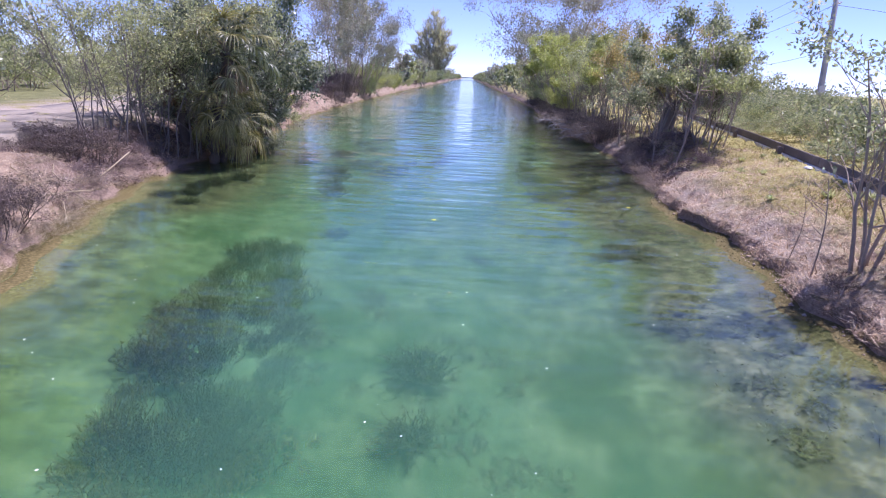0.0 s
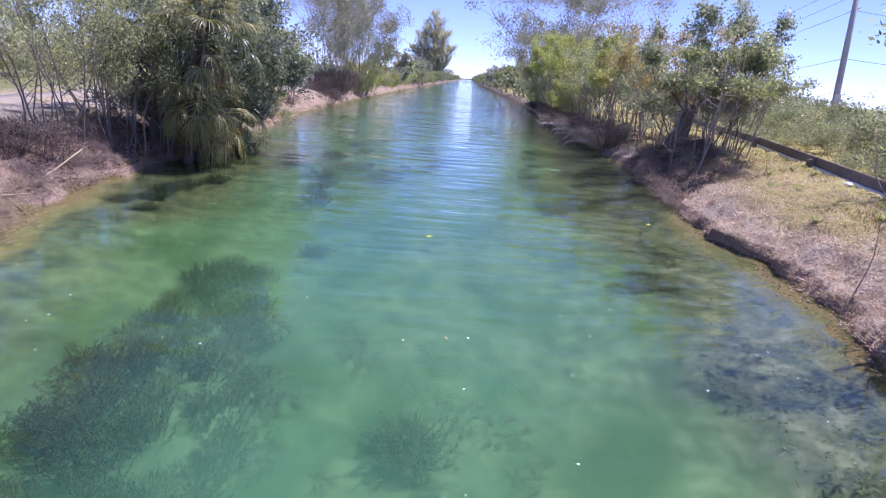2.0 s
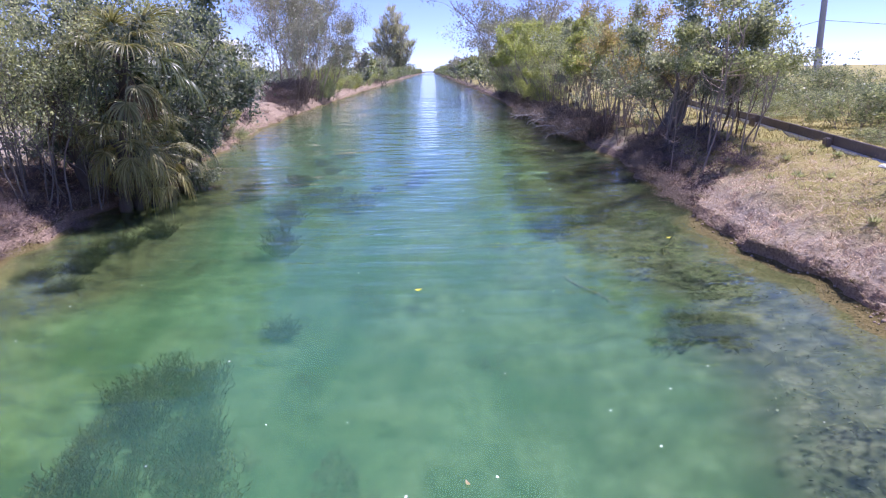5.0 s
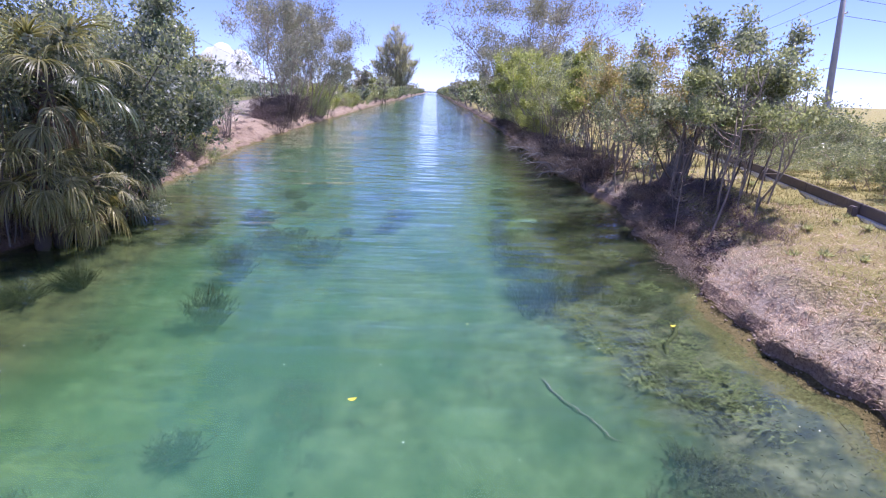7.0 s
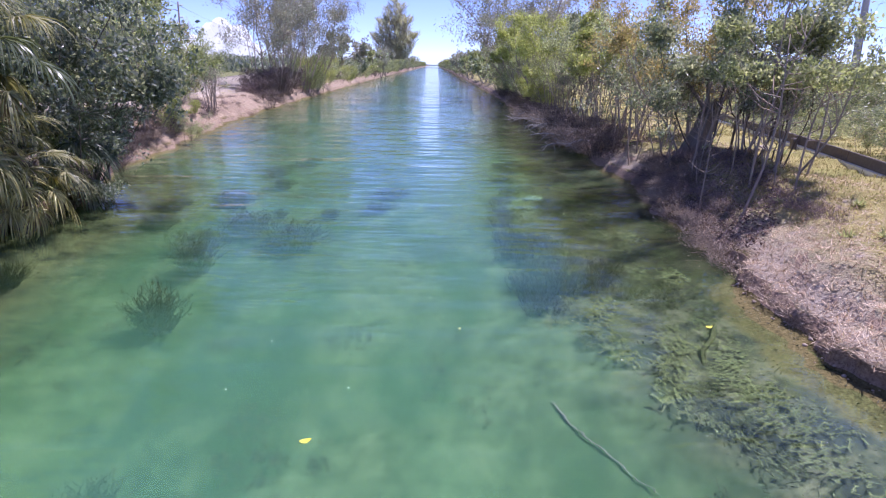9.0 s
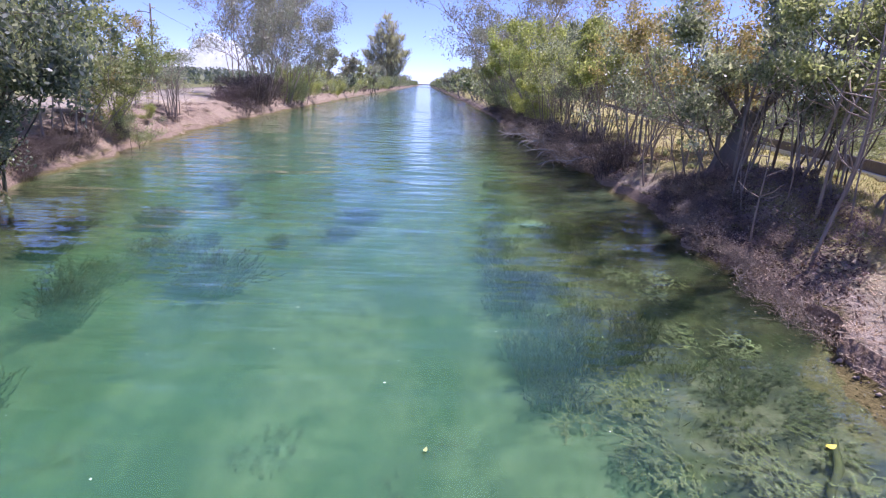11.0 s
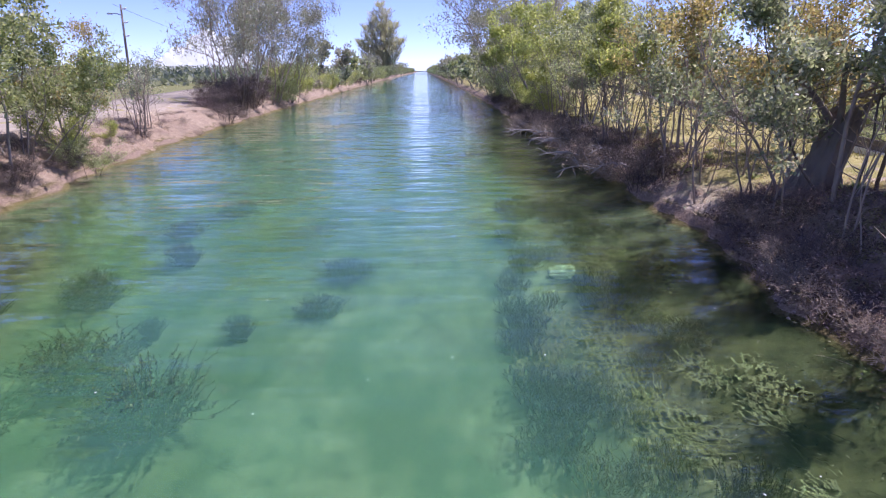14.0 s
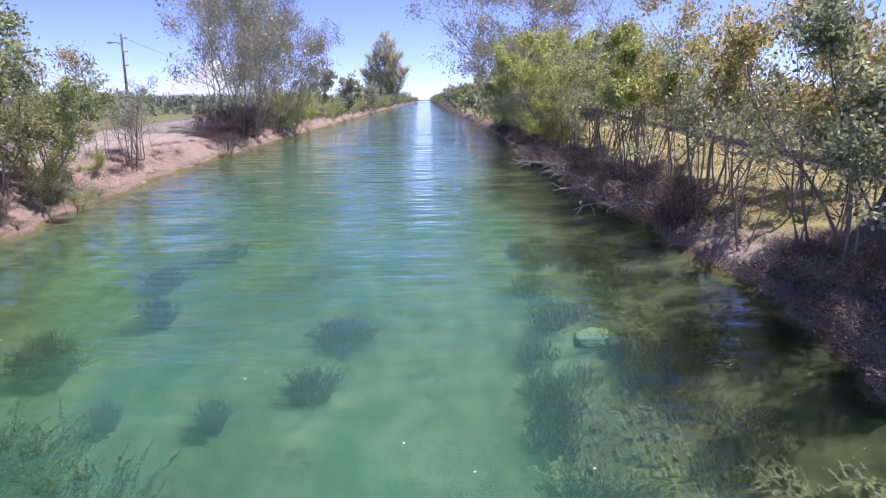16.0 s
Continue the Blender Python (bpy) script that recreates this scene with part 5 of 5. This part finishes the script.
# dark clumps below the shallow shelf
for x, y, w, top in ((5.7, 12.3, 0.9, -0.6), (6.1, 12.3, 1.0, -0.45), (6.0, 12.8, 0.9, -0.45), (6.4, 12.7, 0.8, -0.3), (6.3, 12.1, 0.9, -0.4), (6.6, 13.9, 0.8, -0.2), (6.4, 14.3, 0.8, -0.2), (5.9, 9.4, 0.8, -0.65), (6.3, 8.1, 0.8, -0.4), (6.8, 8.7, 0.7, -0.12), (6.95, 8.1, 0.7, -0.1), (6.6, 7.6, 0.7, -0.12), (6.2, 7.2, 0.8, -0.2)):
    weed(x, y, 0 if top < -0.3 else 3, w, top)
# low dark tufts scattered over the bed in mid-channel
for _ in range(90):
    y = r.uniform(5.5, 34)
    x = r.uniform(float(left_edge(y)) + 2.6, float(right_edge(y)) - 3.4)
    weed(x, y, 2, r.uniform(0.5, 1.3), ground_z(x, y) + r.uniform(0.1, 0.24))
for i in range(16):
    y = 30 + 30 * i / 16
    weed(float(right_edge(y)) - r.uniform(0.8, 2.6), y, 0, 1.2, -0.35)
    weed(float(left_edge(y)) + r.uniform(0.8, 2.6), y + 1, 0, 1.1, -0.45)


def tube_thing(name, label, category, pts, radii, mat, sides=7):
    s = Soup()
    s.tube(np.array(pts), radii, sides)
    me = s.mesh(name, True)
    me.materials.append(mat)
    return tagged(new(name, me), label, category)


tube_thing("sunken_branch", "thin crooked branch lying on the canal bed", "branch", [(x, y, ground_z(x, y) + 0.03) for x, y in ((4.88, 14.6), (4.94, 14.42), (5.0, 14.24), (5.1, 14.04), (5.19, 13.84), (5.3, 13.66), (5.4, 13.48), (5.54, 13.34))], [0.006, 0.013, 0.011, 0.01, 0.009, 0.008, 0.006, 0.003], BARK_MID)
ALGAE = plain("algae_crust", (0.055, 0.06, 0.022), (0.15, 0.145, 0.065), 30.0, 0.9)
tube_thing("sunken_branch", "forked branch furred with yellow-green algae below the shelf", "branch", [(7.05, 15.6, -0.08), (6.88, 15.3, -0.16), (6.68, 15.1, -0.26), (6.57, 14.8, -0.42), (6.4, 14.5, -0.6)], [0.02, 0.034, 0.03, 0.026, 0.012], ALGAE)
for pts, thick in (([(-4.2, 12.95, 0.12), (-4.2, 13.4, 0.34), (-4.17, 13.9, 0.5), (-4.12, 14.6, 0.78)], 0.026), ([(-3.3, 11.4, 0.08), (-3.7, 11.9, 0.3), (-4.3, 12.2, 0.52), (-4.9, 12.3, 0.8)], 0.02), ([(-3.8, 11.0, 0.3), (-3.9, 11.6, 0.46), (-3.8, 12.3, 0.4), (-3.85, 12.9, 0.3)], 0.017), ([(-3.4, 12.3, 0.1), (-3.9, 12.4, 0.4), (-4.5, 12.8, 0.62), (-4.8, 13.3, 0.8)], 0.016)):
    tagged(tube_thing("fallen_branch", "pale bare dead branch lying on the bank", "branch", pts, [0.3 * thick, 0.45 * thick, 0.55 * thick, 0.5 * thick], STRAW), group="fallen branches")
tube_thing("fallen_branch", "curved grey dead branch on the undercut bank", "branch", [(7.7, 9.0, 0.1), (7.85, 9.35, 0.25), (8.0, 9.6, 0.34), (8.3, 9.75, 0.5)], [0.02, 0.025, 0.03, 0.03], TWIG)


def snag(x, y, reach, seed):
    """A bleached dead bough that leans from the brush out over the water, with a few bare side twigs."""
    r = np.random.default_rng(seed)
    t = thing("dead_bough", "bleached bare dead bough leaning out over the water", "branch", "dead boughs", at=Matrix.Translation((x, y, ground_z(x, y) - 0.02)))
    s = Soup()
    u = np.linspace(0, 1, 7)
    way = np.array([-1.0, r.uniform(-0.7, 0.3), 0])
    line = np.outer(u, way) * reach + np.stack([0 * u, 0.08 * np.sin(5 * u + seed), 0.75 * u - 0.7 * u ** 2 * r.uniform(0.7, 1.4)], 1)
    s.tube(line, np.linspace(0.042, 0.012, 7), 6)
    part("limb", s.mesh("limb", True), SNAG, t)
    for k in range(7):
        p = line[2 + k % 4]
        out = unit(way + r.normal(size=3) * np.array([0.5, 0.9, 0.6])) * reach * r.uniform(0.25, 0.5)
        bend = r.normal(size=3) * 0.05
        s = Soup()
        s.tube(np.stack([p, p + out * 0.5 + bend, p + out]), [0.015, 0.01, 0.004], 5)
        part("twig", s.mesh("twig", True), SNAG, t)


SNAG = bark("bleached_wood", (0.3, 0.26, 0.24), (0.62, 0.56, 0.52), 14.0)
for i in range(14):
    y = 28.6 + 13.0 * i / 14
    snag(float(right_edge(y)) + 0.35 + 0.3 * math.sin(4.1 * i), y, 1.15 + 0.3 * math.sin(2.7 * i), 200 + i)


def sapling_master(seed):
    """A thin leafless stem, one metre tall, with a few short side twigs."""
    r = np.random.default_rng(seed)
    t = thing("bare_sapling", "thin leafless grey sapling on the bank", "sapling", "saplings on the bank")
    s = Soup()
    u = np.linspace(0, 1, 8)
    line = np.stack([0.03 * np.sin(4 * u + seed), 0.03 * np.sin(5 * u + 1 + seed), -0.04 + u], 1)
    s.tube(line, 0.0085 - 0.006 * u, 6)
    part("stem", s.mesh("stem", True), TWIG, t)
    for f in r.uniform(0.35, 0.98, 9):
        p = np.array([np.interp(f, u, line[:, j]) for j in range(3)])
        w = unit(np.array([*r.normal(size=2), r.uniform(0.2, 1.1)]))
        l = r.uniform(0.09, 0.26)
        s = Soup()
        s.tube(np.stack([p, p + w * l * 0.6, p + w * l + [0, 0, 0.03]]), [0.004, 0.003, 0.0015], 4)
        part("twig", s.mesh("twig", True), TWIG, t)
    return t


SAPLINGS = [sapling_master(k) for k in (3, 4, 5)]
sprung = set()


def bare_sapling(x, y, height, seed):
    k = seed % 3
    m = place(x, y, height, 53 * seed, 0.0, (7 * math.sin(seed), 7 * math.cos(1.7 * seed)))
    if k in sprung:
        return copy_thing(SAPLINGS[k], m)
    sprung.add(k)
    return set_at(SAPLINGS[k], m)


bare_sapling(7.98, 10.4, 1.6, 3)
bare_sapling(8.2, 11.3, 1.1, 4)
bare_sapling(9.4, 23.3, 1.9, 5)
bare_sapling(9.15, 25.0, 1.6, 6)
bare_sapling(9.3, 21.2, 1.7, 7)
bare_sapling(9.6, 22.1, 2.1, 8)
for i in range(34):
    y = 19.8 + 16 * (i / 34)
    bare_sapling(float(right_edge(y)) + 0.5 + 1.3 * abs(math.sin(7.7 * i)), y, 1.1 + 0.9 * abs(math.sin(3.1 * i)), 20 + i)
for i in range(9):
    y = 19.6 + 2.6 * (i / 9)
    bare_sapling(9.1 + 1.0 * abs(math.sin(5.1 * i)), y - 0.8, 1.6 + 0.7 * abs(math.sin(3.1 * i)), 80 + i)
for i in range(10):
    y = 33.0 + 6 * (i / 10)
    bare_sapling(float(left_edge(y)) - 0.5 - 1.3 * abs(math.sin(7.7 * i)), y, 0.8 + 0.7 * abs(math.sin(3.1 * i)), 60 + i)


def stone(name, label, m, seed, mat=ROCK, flat=0.5):
    bm = bmesh.new()
    bmesh.ops.create_icosphere(bm, subdivisions=3, radius=1)
    for v in bm.verts:
        v.co *= 1 + 0.22 * noise.noise(v.co * 1.3 + Vector((seed, 0, 0))) + 0.08 * noise.noise(v.co * 4 + Vector((seed, 5, 0)))
        v.co.z *= flat
    me = bpy.data.meshes.new(name)
    bm.to_mesh(me)
    bm.free()
    me.materials.append(mat)
    ob = tagged(new(name, me), label, "rock")
    ob.matrix_basis = m
    return ob


stone("rock", "pale green flat rock lying on the canal bed", Matrix.LocRotScale((6.15, 23.3, ground_z(6.15, 23.3) + 0.02), Euler((0, 0, 0.4)), (0.27, 0.2, 0.3)), 1.0, ROCK, 0.4)
stone("stone", "small white stone lying on the dry grass", Matrix.LocRotScale((11.25, 16.4, ground_z(11.25, 16.4) + 0.03), Euler((0, 0, 0.9)), (0.12, 0.09, 0.08)), 4.0, CONCRETE, 0.6)


def floating_leaf(x, y, turn, length, col):
    m = Mat("floating_leaf", 0.5, 0.4).color(m_leaf[col]).m
    s = Soup()
    u = np.linspace(0, 1, 6)
    c, si = math.cos(turn), math.sin(turn)
    line = np.stack([x + c * length * (u - 0.5), y + si * length * (u - 0.5), 0.008 + 0.012 * (2 * u - 1) ** 2], 1)
    w = length * 0.5 * np.array([0.1, 0.75, 1.0, 0.9, 0.55, 0.05])
    s.blades(line[None], np.array([[-si, c, 0.12]]), w[None])
    me = s.mesh("floating_leaf")
    me.materials.append(m)
    return tagged(new("floating_leaf", me), f"small {col} fallen leaf floating on the water", "leaf", "floating leaves")


m_leaf = {"yellow": (0.75, 0.62, 0.05), "brown": (0.3, 0.2, 0.1), "pale green": (0.4, 0.42, 0.16)}
floating_leaf(2.57, 13.29, 0.4, 0.1, "yellow")
floating_leaf(6.89, 15.43, 0.2, 0.1, "yellow")
floating_leaf(3.9, 15.3, 1.2, 0.06, "pale green")
floating_leaf(3.0, 9.6, 2.0, 0.06, "brown")


def build_specks():
    r = np.random.default_rng(151)
    n = 260
    s = Soup()
    y = 5 + 40 * r.uniform(0, 1, n) ** 1.2
    x = left_edge(y) + 0.5 + (right_edge(y) - left_edge(y) - 1) * r.uniform(0, 1, n)
    p = np.stack([x, y, np.full(n, 0.004)], 1)
    a = rand_dirs(r, n) * np.array([1, 1, 0.0])
    a = unit(a)
    l = r.uniform(0.008, 0.035, n)
    s.leaves(p, a, np.cross(a, np.array([0, 0, 1.0])), l, l * 0.7)
    me = s.mesh("floating_specks")
    me.materials.append(PLATE)
    tagged(new("floating_specks", me), "tiny white flecks of foam and fluff afloat", "foam", kind="stuff")


build_specks()


# ---- road, guard rail, poles ----
def box(bm, lo, hi, bevel=0.0):
    ret = bmesh.ops.create_cube(bm, size=1)
    for v in ret["verts"]:
        v.co = Vector([lo[i] + (hi[i] - lo[i]) * (v.co[i] + 0.5) for i in range(3)])
    if bevel:
        bmesh.ops.bevel(bm, geom=list({e for v in ret["verts"] for e in v.link_edges}), offset=bevel, segments=2, affect="EDGES")


def build_road():
    ys = np.concatenate([np.arange(-40, 120, 2.0), np.arange(120, 700, 20.0)])
    near, far = -5.9 - 0.125 * (ys - 13), -9.2 - 0.17 * (ys - 13)
    cols = [near + f * (far - near) for f in (0, 0.25, 0.5, 0.75, 1)]
    x = np.stack(cols, 1)
    y = np.repeat(ys[:, None], 5, 1)
    z = 1.14 + 0.03 * np.array([0, 0.8, 1, 0.8, 0])[None] + 0.02 * waves(x, y, 9, 0.5, 2)
    top = np.stack([x, y, z], -1)
    n, k = x.shape
    low = top.copy()
    low[..., 2] -= 0.35
    v = np.concatenate([top.reshape(-1, 3), low.reshape(-1, 3)])
    i = (np.arange(n - 1) * k)[:, None] + np.arange(k - 1)[None]
    q = [np.stack([i, i + k, i + k + 1, i + 1], -1).reshape(-1, 4)]
    e = np.arange(n - 1) * k
    o = n * k
    q.append(np.stack([e, e + o, e + k + o, e + k], -1))
    e = e + k - 1
    q.append(np.stack([e, e + k, e + k + o, e + o], -1))
    me = mesh_from("road", v, np.concatenate(q), smooth=False)
    me.materials.append(ROAD)
    tagged(new("road", me), "pale grey gravel road along the bank", "road", kind="structure")


build_road()


def build_rail():
    t = thing("guard_rail", "low dark timber guard rail on posts above a pale kerb", "guard rail")
    x0, y0, slope = 11.0, 14.0, 0.205
    way = math.atan2(1, slope)
    for i in range(-4, 34):
        s0 = i * 2.45
        y = y0 + s0 * math.sin(way)
        x = x0 + s0 * math.cos(way)
        zg, z1 = (float(np.interp(v, [5, 10, 14, 23, 90], [0.68, 0.80, 0.93, 1.1, 1.13])) for v in (y, y + 2.4))
        pitch = Matrix.Rotation(-math.atan2(z1 - zg, 2.45), 4, "Y")
        for name, mat, lab in (("beam", TIMBER, ""), ("kerb", CONCRETE, "pale concrete kerb")):
            bm = bmesh.new()
            if name == "beam":
                box(bm, (0.005, -0.03, -0.1), (2.445, 0.03, 0.28), 0.012)
            else:
                outline = ((0.034, -0.3), (0.1, -0.3), (0.1, 0.045), (0.085, 0.058), (0.034, 0.06))
                ends = [[bm.verts.new((u, v, w)) for v, w in outline] for u in (0.004, 2.446)]
                bm.faces.new(ends[0])
                bm.faces.new(ends[1][::-1])
                for a in range(5):
                    c = (a + 1) % 5
                    bm.faces.new((ends[0][a], ends[1][a], ends[1][c], ends[0][c]))
                bmesh.ops.recalc_face_normals(bm, faces=bm.faces)
            o = part(name, bm, mat, t, lab)
            o.matrix_basis = Matrix.Translation((x, y, zg)) @ Matrix.Rotation(way, 4, "Z") @ pitch
        if i % 2:
            continue
        bm = bmesh.new()
        box(bm, (-0.11, 0.104, -0.35), (0.11, 0.21, 0.22), 0.02)
        o = part("post", bm, TIMBER, t)
        o.matrix_basis = Matrix.Translation((x, y, zg)) @ Matrix.Rotation(way, 4, "Z")


build_rail()


def make_pole(x, y, height, lean, label, arm=False, plate=False, girth=1.0):
    t = thing("utility_pole", label, "utility pole", "utility poles", at=place(x, y, 1, 0, 0.0, lean))
    s = Soup()
    s.tube(np.array([[0, 0, -0.4], [0, 0, height * 0.5], [0, 0, height]]), [0.17 * girth, 0.14 * girth, 0.1 * girth], 12)
    part("shaft", s.mesh("shaft", True), BARK_MID if arm else POLE, t)
    for h in (height - 0.25, height - 1.0, height - 1.75):
        s = Soup()
        s.tube(np.array([[0.06, 0, h], [0.2, 0, h + 0.02], [0.3, 0, h + 0.08]]), [0.03, 0.05, 0.04], 8)
        part("insulator", s.mesh("insulator", True), PLATE, t, "pale insulator")
    if plate:
        bm = bmesh.new()
        box(bm, (-0.2, -0.2, 1.7), (0.14, -0.165, 2.1), 0.01)
        part("sign_plate", bm, PLATE, t, "blank pale sign plate")
    if arm:
        s = Soup()
        s.tube(np.array([[0, 0, height - 0.6], [-0.3, 0, height - 0.5], [-0.55, 0, height - 0.52]]), [0.03, 0.025, 0.02], 6)
        part("lamp_arm", s.mesh("lamp_arm", True), WIRE, t)
        bm = bmesh.new()
        box(bm, (-0.85, -0.06, height - 0.58), (-0.5, 0.06, height - 0.48), 0.03)
        part("lamp_head", bm, PLATE, t, "grey street lamp head")
    return t


make_pole(22.2, 34.7, 7.9, (0, -4.0), "tall grey utility pole behind the scrub with a pale plate", plate=True)
make_pole(33.0, 84.0, 8.5, (0, 0), "distant grey utility pole beside the road")
make_pole(78.0, 52.0, 8.5, (0, 0), "distant grey utility pole beside the road")
make_pole(-14.2, 50.5, 5.5, (0, 2.5), "thin grey pole with a street lamp beside the road", arm=True, girth=0.5)
make_pole(-34.0, 150.0, 7.5, (0, 0), "distant grey utility pole beside the road")


def wire(a, b, sag):
    u = np.linspace(0, 1, 15)
    a, b = np.array(a, float), np.array(b, float)
    p = a + (b - a) * u[:, None]
    p[:, 2] -= sag * 4 * u * (1 - u)
    s = Soup()
    s.tube(p, np.full(15, 0.012), 4)
    me = s.mesh("power_line", True)
    me.materials.append(WIRE)
    tagged(new("power_line", me), "thin sagging power line between poles", "power line", "power lines")


for dz in (8.6, 7.9, 7.15, 4.9):
    wire((21.65 + (9 - dz) * 0.06, 34.7, dz), (33.0, 84.0, dz + 0.8), 0.8)
    wire((21.65 + (9 - dz) * 0.06, 34.7, dz), (78.0, 52.0, dz + 0.8), 0.7)
wire((-14.4, 50.5, 6.6), (-34.0, 150.0, 8.3), 1.2)


# ---- distance ----
def build_woods():
    """The far edge of the fields: one ragged belt of trees."""
    r = np.random.default_rng(161)
    s = Soup()
    for x0, y0, x1, y1, h, n in ((-110, 190, -40, 300, 3.6, 9000), (-40, 300, -22, 420, 5.5, 6000), (-330, 150, -110, 190, 3.4, 9000), (-62, 120, -40, 215, 2.6, 9000), (-36, 62, -34, 130, 1.5, 7000), (40, 70, 60, 240, 3.2, 20000), (-400, 500, 400, 620, 9.0, 9000)):
        f = r.uniform(0, 1, n)
        x = x0 + (x1 - x0) * f + r.normal(size=n) * 4
        y = y0 + (y1 - y0) * f + r.normal(size=n) * 4
        crest = h * (0.75 + 0.3 * np.sin(f * 60 + 1) * np.sin(f * 23) + 0.12 * np.sin(f * 190))
        z = 1.0 + crest * r.uniform(0, 1, n) ** 0.7
        if y0 > 450:
            keep = np.abs(x - 0.9) > 11.2
            x, y, z = x[keep], y[keep], z[keep]
        m = len(x)
        a = unit(rand_dirs(r, m) + np.array([0, 0, 0.3]))
        l = r.uniform(0.5, 1.2, m) * (1.8 if y0 > 450 else (0.42 if x0 > 0 else 0.8))
        s.leaves(np.stack([x, y, z], 1), a, unit(np.cross(a, rand_dirs(r, m))), l, l * 0.7)
    me = s.mesh("far_woods")
    me.materials.append(LEAF_DEEP)
    tagged(new("far_woods", me), "distant belt of dark green trees beyond the fields", "woods", kind="stuff")


build_woods()


def build_bridge():
    t = thing("bridge", "low pale concrete bridge across the far end of the canal", "bridge")
    bm = bmesh.new()
    box(bm, (-18, 936, 1.4), (18, 944, 2.1), 0.05)
    part("deck", bm, POLE, t)
    for x in (-5, 0, 5):
        bm = bmesh.new()
        box(bm, (x - 0.4, 937, -2.2), (x + 0.4, 943, 1.42), 0.05)
        part("pier", bm, CONCRETE, t)
    for y in (936.15, 943.85):
        bm = bmesh.new()
        box(bm, (-18, y - 0.12, 2.08), (18, y + 0.12, 2.9), 0.04)
        part("parapet", bm, POLE, t)


build_bridge()


def build_cloud():
    r = np.random.default_rng(171)
    bm = bmesh.new()
    for i in range(80):
        f = r.uniform(-1, 1)
        rad = r.uniform(18, 52) * (1.15 - 0.6 * abs(f))
        ret = bmesh.ops.create_icosphere(bm, subdivisions=3, radius=1)
        c = Vector((-1090 + 230 * f, 3000 + r.uniform(-60, 60), 30 + r.uniform(0, 130) * (1 - abs(f) ** 1.5)))
        for v in ret["verts"]:
            v.co = c + v.co * rad * (1 + 0.2 * noise.noise(v.co * 2.2 + Vector((i, 0, 0))) + 0.09 * noise.noise(v.co * 6 + Vector((i, 3, 0))))
    me = bpy.data.meshes.new("cloud")
    bm.to_mesh(me)
    bm.free()
    me.polygons.foreach_set("use_smooth", np.ones(len(me.polygons), bool))
    me.materials.append(CLOUD)
    tagged(new("backdrop_cloud", me), "white heaped cloud low over the fields", "cloud", kind="structure")


build_cloud()
